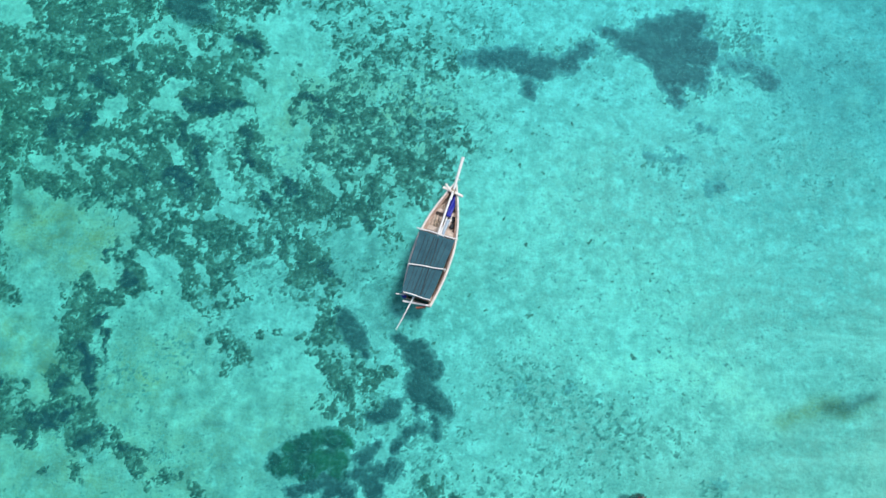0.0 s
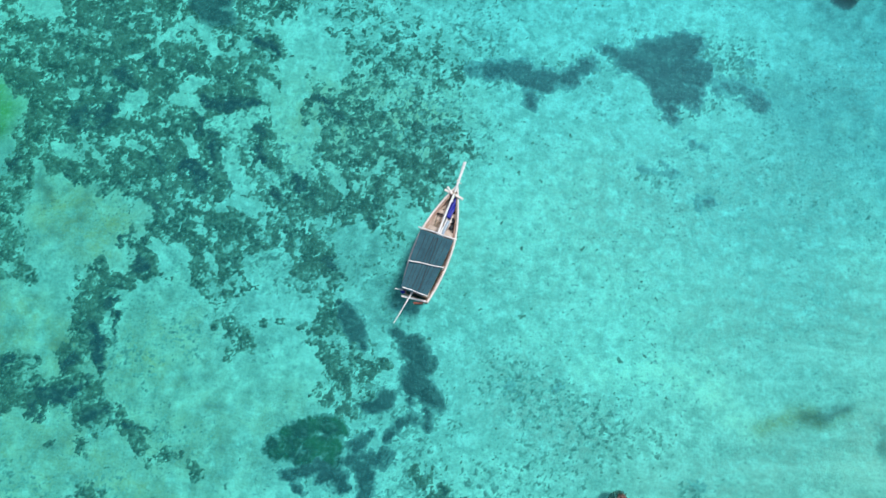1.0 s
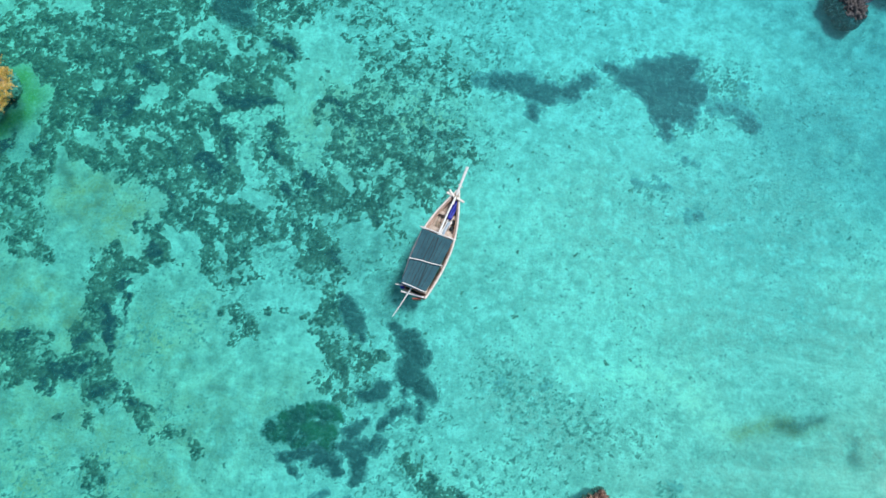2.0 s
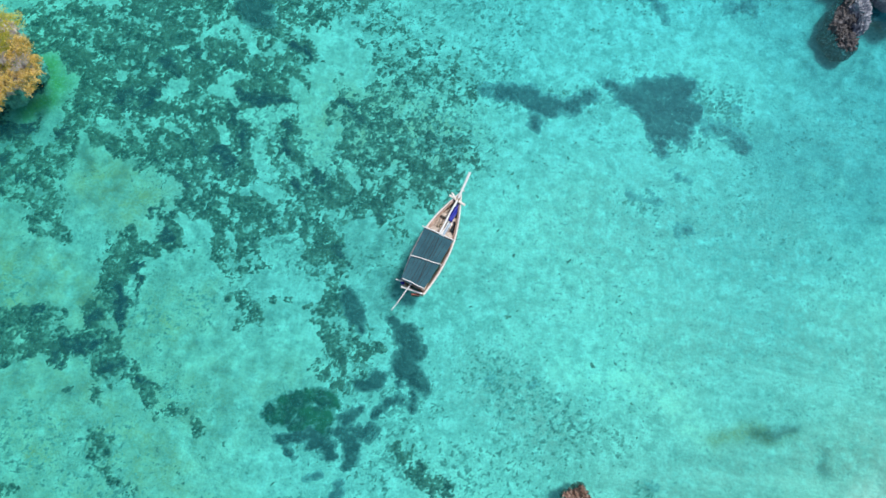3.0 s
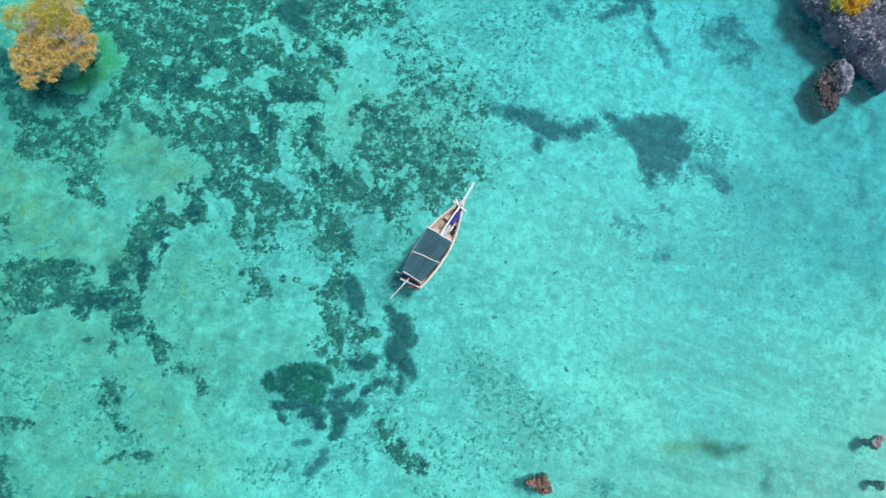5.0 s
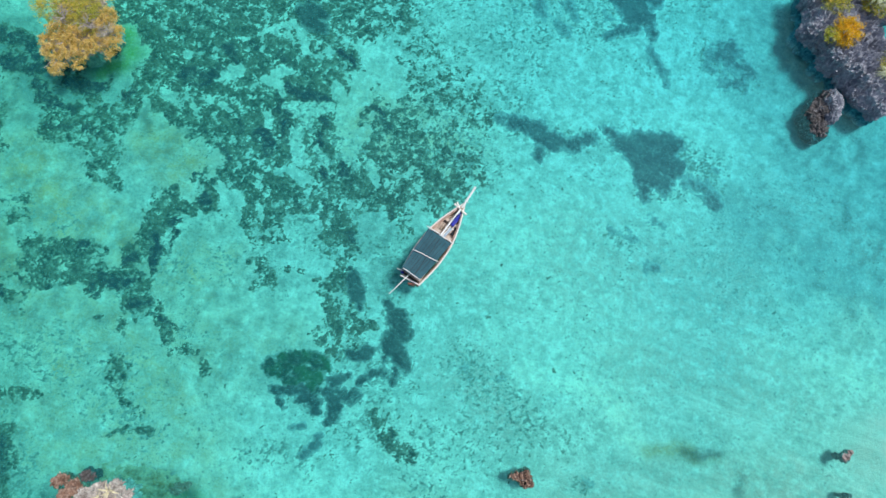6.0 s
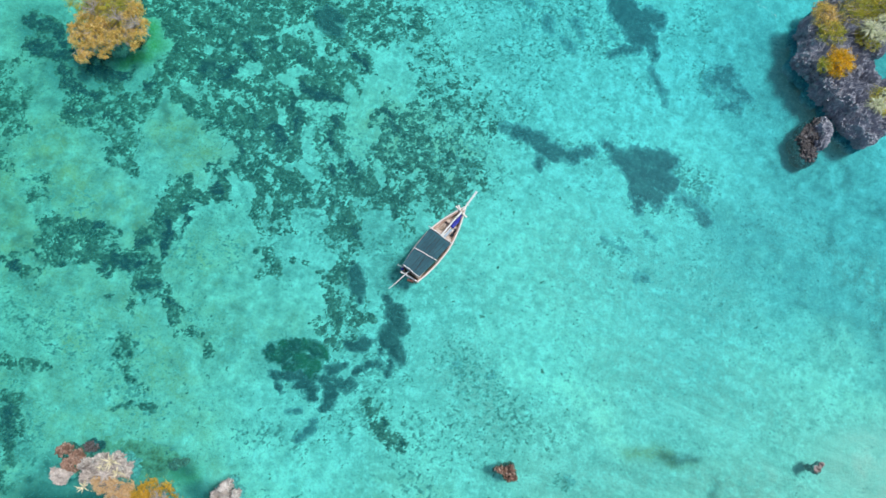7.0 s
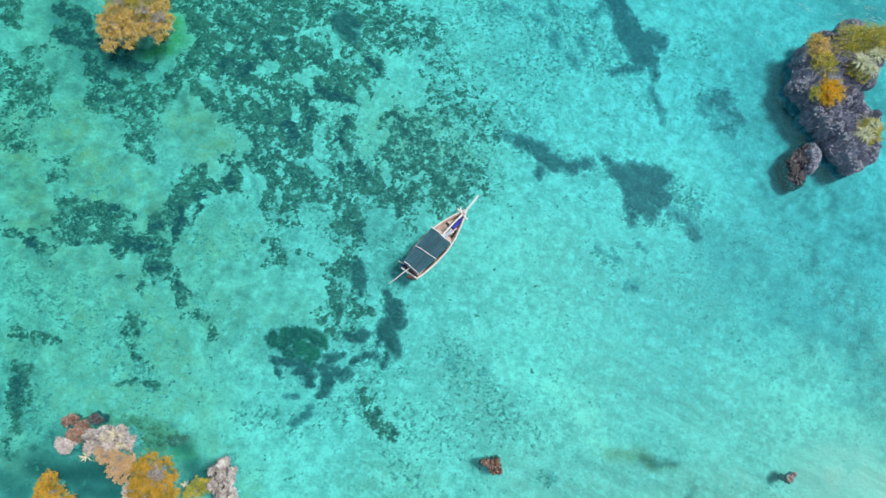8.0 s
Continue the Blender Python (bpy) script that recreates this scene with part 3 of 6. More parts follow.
BARE_SPOTS += [
    (-16.5, 13.7, -14.8, 14.1, 0.35, 1), (-14.8, 13.8, -13.1, 14.5, 0.38, 1), (-14.6, 13.2, -14.0, 12.4, 0.31, 1),
    (-17.3, 12.3, -16.9, 11.4, 0.45, 0.8), (-14.6, 11.9, -14.3, 11.0, 0.31, 0.9), (-14.2, 10.4, -13.3, 9.6, 0.51, 0.7),
    (-13.8, 8.7, -12.6, 8.0, 0.54, 0.9), (-13.1, 16.5, -10.8, 14.2, 0.56, 0.6), (-11.3, 19.9, -8.9, 18.3, 1.13, 0.8),
    (-11.5, 18.0, -10.9, 14.7, 0.77, 0.7), (-11.9, 14.5, -10.2, 12.5, 0.62, 0.8), (-9.8, 13.9, -10.1, 11.2, 0.34, 0.5),
]
BARE_SPOTS += [
    (-12.5, 11.1, -11.6, 10.5, 0.41, 0.6), (-8.0, 10.9, -7.4, 10.0, 0.48, 0.7), (-24.6, 11.6, -22.0, 11.8, 0.38, 0.5),
    (-23.4, 10.8, -22.5, 10.4, 0.31, 0.6), (-21.0, 11.8, -20.1, 11.7, 0.38, 0.7), (-21.9, 12.6, -21.5, 12.5, 0.24, 0.6),
    (-26.6, 9.8, -26.1, 7.7, 0.48, 0.9), (-25.2, 7.2, -22.4, 6.6, 1.70, 1.2), (-24.9, 5.2, -23.5, 4.9, 1.28, 1.2),
    (-24.2, 3.2, -24.2, 1.1, 0.86, 1.2), (-22.2, 7.8, -21.4, 7.3, 0.54, 0.9), (-25.3, 0.1, -24.2, 0.6, 1.45, 1.2),
]
BARE_SPOTS += [
    (-24.6, -1.2, -23.4, -2.3, 0.42, 0.8), (-21.1, 5.0, -20.3, 3.9, 0.40, 1), (-19.8, 7.5, -19.4, 6.6, 0.44, 0.8),
    (-18.0, 5.6, -17.0, 5.1, 0.60, 0.7), (-17.2, 4.3, -16.4, 3.6, 0.40, 0.9), (-15.0, 5.1, -14.6, 4.7, 0.37, 0.7),
    (-18.0, 2.8, -16.2, 2.4, 0.56, 0.8), (-18.9, 1.4, -16.7, 1.5, 0.73, 1), (-15.0, 8.2, -14.6, 8.0, 0.27, 0.7),
    (-15.8, 6.7, -15.4, 6.5, 0.30, 0.6), (-17.9, 0.2, -16.0, -2.3, 2.15, 1.2), (-18.3, -2.4, -15.0, -2.3, 1.62, 1.2),
]
BARE_SPOTS += [
    (-14.8, -4.1, -11.0, -3.3, 2.12, 1.2), (-17.4, -4.4, -16.7, -4.5, 0.83, 1), (-22.2, -5.5, -21.8, -5.8, 0.64, 0.9),
    (-24.7, -7.3, -21.4, -7.9, 0.89, 0.8), (-19.5, -6.4, -18.7, -6.6, 0.57, 0.9), (-15.4, 0.9, -14.5, -0.7, 1.05, 1),
    (-12.2, 4.5, -10.9, 5.0, 1.06, 0.6), (-12.2, 2.3, -8.6, 2.5, 1.12, 0.5), (-9.7, -0.5, -10.2, -2.1, 1.55, 1),
    (-6.2, 6.5, -5.3, 2.6, 1.06, 0.8), (-4.1, 10.4, -2.2, 7.3, 0.87, 0.4), (1.0, 11.9, 1.8, 7.5, 0.94, 0.6),
]
BARE_SPOTS += [
    (-21.4, -2.2, -20.8, -2.5, 0.29, 0.8), (-20.9, 0.1, -20.4, -0.2, 0.23, 0.8), (-41.2, 10.0, -40.4, 8.3, 1.21, 1),
    (-41.8, 6.6, -40.9, 6.5, 0.82, 0.9), (-35.6, 6.9, -34.0, 3.3, 1.10, 1), (-33.8, 1.1, -30.4, 2.9, 1.71, 1.1),
    (-29.0, 0.2, -27.2, -0.5, 1.52, 1.1), (-33.8, -2.8, -32.2, -4.9, 1.66, 1.1), (-26.2, -6.6, -24.2, -6.4, 1.13, 1.1),
    (-22.9, -5.4, -22.1, -5.4, 0.74, 1), (-24.8, 6.9, -21.7, 6.8, 1.49, 1.1), (-30.3, -9.9, -28.1, -10.3, 1.78, 1.1),
]
BARE_SPOTS += [
    (-25.4, -10.5, -22.7, -9.2, 1.96, 1), (-29.0, 11.3, -29.4, 9.2, 0.52, 0.9), (-33.1, 8.0, -32.6, 8.1, 0.51, 0.8),
    (-29.8, -6.6, -29.4, -6.7, 0.43, 0.9), (-25.3, 11.4, -24.4, 11.3, 0.57, 0.5), (-18.2, 15.7, -17.4, 16.8, 0.49, 0.6),
]
SPECK_SPOTS = [
    (-15.9, 13.3, -8.9, 10.5, 2.50, 0.46), (-13.1, 6.1, -9.2, 4.7, 2.39, 0.44), (-20.6, -1.0, -13.2, 0.6, 2.31, 0.36),
    (-7.9, 6.4, -3.9, 4.7, 1.91, 0.42), (-9.7, 28.0, 0.4, 31.5, 3.91, 0.43), (-6.3, 24.6, 0.6, 25.7, 3.79, 0.41),
    (-2.9, 25.8, 0.8, 21.4, 2.68, 0.42), (-5.6, 19.3, 0.2, 13.9, 2.82, 0.4), (-3.9, 13.6, -1.3, 13.7, 1.11, 0.6), (0.2, 32.0, 5.3, 29.4, 2.80, 0.54),
    (12.0, 36.3, 13.7, 33.9, 1.26, 0.42), (5.3, 28.1, 11.2, 27.4, 1.65, 0.3),
]
SPECK_SPOTS += [
    (15.3, 21.0, 18.8, 18.2, 1.34, 0.5), (13.1, 16.7, 16.0, 17.6, 1.12, 0.45), (14.4, 30.4, 19.1, 29.3, 1.66, 0.48),
    (-1.2, -6.7, 4.4, -10.1, 1.72, 0.42), (3.9, -0.8, 9.3, -3.7, 2.46, 0.47), (2.0, -7.5, 8.0, -5.0, 2.80, 0.40), (8.0, -4.5, 12.0, -3.5, 2.00, 0.34), (4.8, -10.9, 6.7, -10.9, 1.05, 0.34),
    (14.2, -6.1, 15.1, -6.4, 0.61, 0.6), (10.7, 12.1, 13.2, 12.5, 1.24, 0.4), (19.4, 14.5, 26.1, 10.3, 2.94, 0.27),
    (-25.3, -11.5, -18.3, -10.0, 2.59, 0.36), (-20.1, -11.9, -15.5, -13.0, 1.70, 0.45), (-30.3, -10.0, -25.5, -9.6, 2.62, 0.4),
]
SPECK_SPOTS += [
    (-26.0, -15.6, -22.1, -19.3, 1.65, 0.5), (-8.9, -11.7, -3.2, -10.5, 1.70, 0.32), (-4.6, -7.8, -2.2, -8.6, 1.30, 0.4),
    (-19.2, -3.4, -13.7, -5.8, 2.24, 0.3), (-22.2, -4.4, -19.5, -4.6, 1.35, 0.45), (-3.2, 2.3, 0.0, -3.2, 1.82, 0.36),
    (-6.1, -1.1, -0.8, -5.6, 2.01, 0.4), (-32.9, -0.7, -28.0, -0.9, 1.87, 0.3), (10.1, 20.2, 18.0, 21.2, 2.09, 0.34),
    (7.1, 33.7, 10.8, 33.0, 1.71, 0.45), (0.0, 18.0, 7.9, 19.0, 1.76, 0.38),
]
OLIVE_SPOTS = [
    (-22.6, -16.4, -12.1, -12.8, 2.51, 0.6), (-23.1, -21.1, -20.5, -21.7, 2.00, 0.8), (-10.7, -15.3, -6.6, -16.6, 1.64, 0.6),
    (-24.4, 7.1, -21.4, 6.1, 2.34, 0.95), (-33.3, 2.5, -27.7, -1.3, 2.83, 0.9), (-37.0, 0.0, -31.1, -5.7, 2.31, 0.8),
    (-27.1, 0.6, -22.5, -1.4, 2.10, 0.75), (-19.5, -2.0, -16.1, 0.2, 2.30, 0.6), (-30.1, -7.3, -23.4, -6.5, 2.67, 0.6),
    (-40.4, 10.8, -36.3, 6.2, 2.01, 0.6), (-21.8, -6.8, -15.4, -11.5, 2.61, 0.6), (-26.0, -8.8, -13.7, -5.8, 3.96, 0.45),
]
OLIVE_SPOTS += [
    (-23.9, -13.7, -14.5, -13.0, 3.37, 0.5), (-34.9, -0.0, -26.7, -1.3, 4.20, 0.45), (-24.5, 6.5, -21.7, 6.2, 2.43, 0.5),
    (-23.5, -11.1, -22.9, -11.3, 1.51, 0.8), (-16.3, -10.0, -14.4, -10.6, 1.94, 0.8), (-26.7, -14.8, -26.2, -15.3, 1.26, 0.6),
    (-20.6, -12.6, -19.8, -12.7, 1.49, 0.5), (-31.3, 1.8, -28.1, 0.1, 1.89, 0.7), (-33.0, -4.5, -31.9, -6.1, 1.59, 0.5),
    (-16.7, -2.0, -16.4, -2.6, 1.37, 0.5), (-16.7, -15.0, -15.3, -14.8, 1.67, 0.4), (-24.0, 5.6, -23.9, 6.2, 1.94, 0.4),
]
OLIVE_SPOTS += [
    (-10.9, -4.5, -8.9, -3.5, 1.79, 0.4), (-8.8, 14.6, -3.3, 14.5, 3.54, 0.6), (-13.2, -18.3, -10.4, -18.3, 2.42, 0.8),
    (1.7, -12.3, 5.8, -10.9, 2.09, 0.3),
]
OLIVE_SPOTS += [
    (-15.7, -8.9, -14.0, -10.7, 0.71, 0.95), (-17.8, -8.3, -16.8, -8.6, 0.57, 0.95), (-23.8, -10.9, -22.6, -10.2, 0.78, 0.95), (-17.6, -0.8, -16.5, -1.9, 0.88, 0.95), (-23.6, -8.6, -22.8, -9.2, 0.57, 0.95), (-17.5, -10.3, -16.7, -10.7, 0.49, 0.95),
]
RUBBLE_SPOTS = [
    (26.4, 19.1, 31.2, 13.8, 3.01, 0.5), (22.1, 4.3, 28.6, 4.4, 2.78, 0.5), (4.1, -1.3, 8.1, -3.3, 2.68, 0.8), (9.6, 9.7, 22.0, 11.5, 5.33, 0.6),
    (16.9, 4.4, 24.2, 5.3, 4.64, 0.7), (24.6, 19.3, 32.9, 18.9, 4.09, 0.6), (32.9, 18.9, 38.1, 11.9, 2.98, 0.8), (14.0, -6.6, 22.4, -3.2, 2.17, 0.7),
    (0.3, 6.8, 6.8, 4.1, 3.31, 0.3), (-2.9, 25.8, 0.9, 30.4, 4.40, 0.3), (23.9, -3.4, 29.0, -1.1, 2.64, 0.8),
]
# bluish silty stretches; those hugging the islets are shade painted on the bed
SILT_SHADE_SPOTS = [
    (18.7, 37.2, 22.5, 32.7, 1.48, 1), (23.0, 32.0, 26.0, 30.6, 1.34, 1), (18.6, 36.5, 22.6, 29.6, 1.92, 0.9), (23.9, 30.2, 26.3, 31.5, 1.11, 0.9),
    (21.4, 17.7, 29.7, 15.2, 3.02, 0.75), (28.2, 15.4, 34.8, 15.4, 2.20, 0.7), (36.3, 10.6, 40.2, 9.4, 1.60, 0.5),
    (27.8, 40.0, 31.4, 37.3, 2.33, 0.9), (20.9, 44.9, 28.5, 47.6, 2.44, 0.8), (27.6, 27.2, 34.7, 25.5, 3.22, 0.6),
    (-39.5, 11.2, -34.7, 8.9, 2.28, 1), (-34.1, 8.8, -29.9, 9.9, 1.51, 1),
]
SILT_SHADE_SPOTS += [
    (-18.0, -20.5, -13.5, -20.2, 1.60, 1), (-11.4, -16.5, -9.1, -17.2, 1.06, 0.9), (-22.0, -23.7, -19.8, -23.5, 1.18, 0.8),
    (20.9, 28.7, 34.0, 26.3, 4.32, 0.6), (28.7, 21.9, 35.1, 22.3, 2.61, 0.5), (16.9, 39.0, 20.6, 36.9, 2.91, 0.5),
    (23.6, 46.0, 28.5, 47.3, 2.45, 0.7), (-38.3, 9.4, -35.2, 8.0, 1.76, 0.9), (-33.3, 9.3, -31.0, 9.9, 1.26, 0.7),
    (-20.8, -21.3, -15.9, -20.0, 1.60, 0.8), (-10.2, -16.9, -9.4, -17.4, 0.90, 0.9),
]
SILT_SHADE_SPOTS += [
    (23.8, 25.3, 27.6, 22.0, 3.17, 0.5), (30.8, 25.9, 34.4, 24.8, 3.72, 0.7), (33.1, 14.7, 37.8, 12.8, 1.97, 0.6),
    (17.7, 36.7, 22.5, 32.7, 2.84, 0.6), (21.7, 44.3, 29.1, 45.5, 3.03, 0.7), (22.3, 26.4, 23.5, 29.4, 1.91, 0.6),
    (-37.3, 6.9, -31.5, 8.1, 1.99, 0.7), (-12.5, -17.9, -9.6, -17.9, 1.22, 0.8), (19.8, 10.4, 21.8, 13.5, 2.45, 0.3),
]
BRIGHT_SPOTS = [
    (-15.3, -3.1, -7.7, -1.9, 3.17, 0.4), (-15.1, -9.5, -6.7, -11.2, 2.99, 0.4), (-2.0, -7.1, 5.3, -7.9, 2.59, 0.4),
    (-10.3, -9.1, -6.7, -12.1, 2.56, 0.4), (7.4, 8.6, 11.8, 4.4, 5.67, 0.45), (14.8, 16.7, 18.1, 22.4, 4.63, 0.4), (8.5, 0.3, 11.7, -0.1, 1.18, 0.9),
    (12.2, 0.7, 15.7, -0.1, 1.15, 1), (15.7, -0.8, 17.9, -2.4, 0.95, 1), (8.1, 0.5, 12.2, 0.7, 0.7, 0.8), (15.2, 1.1, 17.5, -2.2, 1.12, 0.6), (5.2, 1.8, 8.3, 0.7, 1.38, 0.4), (3.1, 8.7, 8.4, 12.4, 2.93, 0.5),
    (5.6, 32.9, 15.0, 39.3, 3.46, 0.5),
]
BRIGHT_SPOTS += [
    (-13.0, -12.0, -6.0, -13.5, 2.80, 0.6), (-6.0, -14.0, -2.0, -16.0, 2.50, 0.6),
    (23.91, 16.74, 28.82, 14.77, 1.12, 0.8), (29.41, 12.93, 38.06, 11.86, 1.77, 0.9), (24.28, 12.57, 31.74, 8.87, 0.99, 0.5), (32.01, 8.00, 38.81, 9.19, 1.09, 0.8),
    (24.8, 8.1, 34.1, 8.0, 1.90, 0.5), (-8.6, -12.1, -2.2, -12.3, 2.10, 0.4), (-17.2, 13.8, -10.0, 10.5, 2.01, 0.4),
    (15.2, 22.8, 20.6, 23.1, 2.64, 0.4), (-40.4, 8.3, -37.7, 6.7, 1.99, 0.4),
]
ALGAE_SPOTS = [
    (18.7, -2.3, 21.4, -1.5, 0.62, 0.95), (20.9, -1.9, 23.7, -1.5, 0.45, 0.5), (20.4, -1.9, 21.8, -1.6, 0.50, 0.9),
]
PALE_SPOTS = [
    (34.2, 2.7, 40.4, 5.0, 2.06, 0.9), (34.9, 5.4, 38.4, 7.0, 1.40, 0.8), (38.5, 3.2, 40.6, 4.2, 2.74, 0.7),
]
GREEN_SPOTS = [
    (-30.7, 14.7, -29.6, 13.7, 1.03, 1), (-31.2, 11.1, -29.7, 12.5, 0.82, 1), (-14.9, -16.4, -11.2, -16.0, 0.82, 0.7),
    (-8.7, -5.4, -7.6, -5.1, 0.44, 0.6),
]
# darker film on the sand; stretches by the islets imitate their shade
FILM_SHADE_SPOTS = [
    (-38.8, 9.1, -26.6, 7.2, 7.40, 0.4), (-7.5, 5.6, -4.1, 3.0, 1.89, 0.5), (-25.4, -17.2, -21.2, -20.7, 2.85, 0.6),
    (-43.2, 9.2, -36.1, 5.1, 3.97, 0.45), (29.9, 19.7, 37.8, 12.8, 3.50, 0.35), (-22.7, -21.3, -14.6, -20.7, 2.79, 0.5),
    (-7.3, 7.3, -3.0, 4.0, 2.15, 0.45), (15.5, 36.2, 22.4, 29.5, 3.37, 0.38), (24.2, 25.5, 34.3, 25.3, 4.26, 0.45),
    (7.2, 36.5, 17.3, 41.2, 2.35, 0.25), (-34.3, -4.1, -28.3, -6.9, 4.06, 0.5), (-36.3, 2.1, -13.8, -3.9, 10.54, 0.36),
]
FILM_SHADE_SPOTS += [
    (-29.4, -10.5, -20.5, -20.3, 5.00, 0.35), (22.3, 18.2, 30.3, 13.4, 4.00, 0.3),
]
# dark smudges, and shade of islets and pinnacles painted as seabed colour
MUD_SHADE_SPOTS = [
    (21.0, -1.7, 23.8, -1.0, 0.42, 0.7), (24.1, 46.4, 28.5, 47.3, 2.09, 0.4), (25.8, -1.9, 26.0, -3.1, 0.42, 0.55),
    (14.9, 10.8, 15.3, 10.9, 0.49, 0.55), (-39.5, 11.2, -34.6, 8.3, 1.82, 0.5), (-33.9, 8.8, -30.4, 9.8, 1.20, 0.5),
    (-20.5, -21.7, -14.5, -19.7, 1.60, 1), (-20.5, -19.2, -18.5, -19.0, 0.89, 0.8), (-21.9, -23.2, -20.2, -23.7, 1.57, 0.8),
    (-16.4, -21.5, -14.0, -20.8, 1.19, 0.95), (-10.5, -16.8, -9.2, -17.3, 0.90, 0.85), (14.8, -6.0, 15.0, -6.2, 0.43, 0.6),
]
MUD_SHADE_SPOTS += [
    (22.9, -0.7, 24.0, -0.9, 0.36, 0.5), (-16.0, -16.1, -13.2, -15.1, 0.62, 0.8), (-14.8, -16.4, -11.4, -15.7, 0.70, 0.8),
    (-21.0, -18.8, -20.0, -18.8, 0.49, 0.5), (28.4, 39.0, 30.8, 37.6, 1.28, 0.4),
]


SHOAL_SPOTS = [
    (19.3, 2.2, 25.4, 2.4, 3.0, 0.7), (19.5, -4.4, 24.9, -4.7, 3.2, 0.9), (16.2, 5.3, 24.0, 5.0, 2.6, 0.5), (26.0, -1.5, 31.0, 0.0, 3.0, 0.7),
    (33.9, 3.5, 42.4, 5.0, 2.6, 1), (34.0, 1.0, 38.0, 2.0, 2.2, 0.9), (12.2, -7.0, 20.0, -7.5, 2.5, 0.6),
]


def warped(x, y):
    return x + 0.26 * fbm(x, y, 2.4, 4, 70), y + 0.26 * fbm(x, y, 2.4, 4, 75)


def build_seabed():
    """One sheet: fine where the water is looked through, and out to the horizon round it."""
    x0, x1, y0, y1, step = -54.0, 50.0, -34.0, 58.0, 0.25
    xs, ys = np.arange(x0, x1 + 0.01, step), np.arange(y0, y1 + 0.01, step)
    X, Y = np.meshgrid(xs, ys)
    z = bed_height(X, Y)
    rim = np.minimum.reduce([X - x0, x1 - X, Y - y0, y1 - Y])
    z = BED + (z - BED) * np.clip(rim / 4, 0, 1)
    idx = np.arange(X.size).reshape(X.shape)
    quads = np.stack([idx[:-1, :-1], idx[:-1, 1:], idx[1:, 1:], idx[1:, :-1]], -1).reshape(-1, 4)
    verts = np.stack([X.ravel(), Y.ravel(), z.ravel()], -1).tolist()
    n, far = len(verts), 1600.0
    verts += [(-far, -far, BED), (far, -far, BED), (far, far, BED), (-far, far, BED)]
    a, b, c, d = int(idx[0, 0]), int(idx[0, -1]), int(idx[-1, -1]), int(idx[-1, 0])
    faces = quads.tolist() + [[n, n + 1, b, a], [n + 1, n + 2, c, b], [n + 2, n + 3, d, c], [n + 3, n, a, d]]
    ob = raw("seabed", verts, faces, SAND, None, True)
    u, v = warped(X, Y)
    layers = [soft(u, v, s).ravel() for s in (OLIVE_SPOTS, RUBBLE_SPOTS, SILT_SHADE_SPOTS, BRIGHT_SPOTS, ALGAE_SPOTS, PALE_SPOTS, GREEN_SPOTS, MUD_SHADE_SPOTS)]
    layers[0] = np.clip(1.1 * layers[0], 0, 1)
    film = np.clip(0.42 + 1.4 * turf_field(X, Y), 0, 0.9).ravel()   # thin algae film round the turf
    # this share mixes real dark growth with the painted islet shade
    layers[7] = np.maximum(layers[7], np.maximum(0.14 * film, (soft(u, v, FILM_SHADE_SPOTS) * np.clip(0.58 + 0.56 * fbm(X, Y, 1.5, 3, 81, 0.7), 0, 2)).ravel()))
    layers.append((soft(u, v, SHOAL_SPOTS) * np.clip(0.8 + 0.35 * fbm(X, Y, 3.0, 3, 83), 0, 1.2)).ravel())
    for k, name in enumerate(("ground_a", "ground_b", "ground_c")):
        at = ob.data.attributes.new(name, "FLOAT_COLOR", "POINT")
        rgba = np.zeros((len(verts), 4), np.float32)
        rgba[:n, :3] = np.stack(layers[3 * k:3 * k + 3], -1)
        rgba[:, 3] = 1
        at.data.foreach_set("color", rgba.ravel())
    return tagged(ob, "pale coral sand seabed under shallow turquoise water", "seabed", "", "structure")


def build_water():
    bm = bmesh.new()
    bmesh.ops.create_grid(bm, x_segments=8, y_segments=8, size=1600)
    ob = part("water", bm, WATER)
    return tagged(ob, "clear turquoise lagoon water with a calm surface", "water", "", "structure")


def bald_spots(x, y, cell, smallest, largest, share, seed):
    """One at the heart of round bare spots strewn over the plan, falling to nothing at their rims."""
    rng = np.random.RandomState(seed)
    jx, jy, size = rng.rand(256, 256), rng.rand(256, 256), smallest + (largest - smallest) * rng.rand(256, 256) ** 2
    size[rng.rand(256, 256) > share] = 0.01
    i, j = np.floor(x / cell).astype(int), np.floor(y / cell).astype(int)
    best = np.zeros_like(x)
    for di in (-1, 0, 1):
        for dj in (-1, 0, 1):
            a, b = (i + di) % 256, (j + dj) % 256
            d = np.hypot(x - (i + di + jx[a, b]) * cell, y - (j + dj + jy[a, b]) * cell)
            best = np.maximum(best, np.clip(1.3 - d / size[a, b], 0, 1))
    return best


def turf_dense(x, y):
    """How thick and dark the turf stands."""
    u, v = warped(x, y)
    return np.clip(soft(u, v, DENSE_SPOTS, 3) + 0.22 * fbm(x, y, 1.1, 3, 17, 0.7) - 0.06, 0, 1)


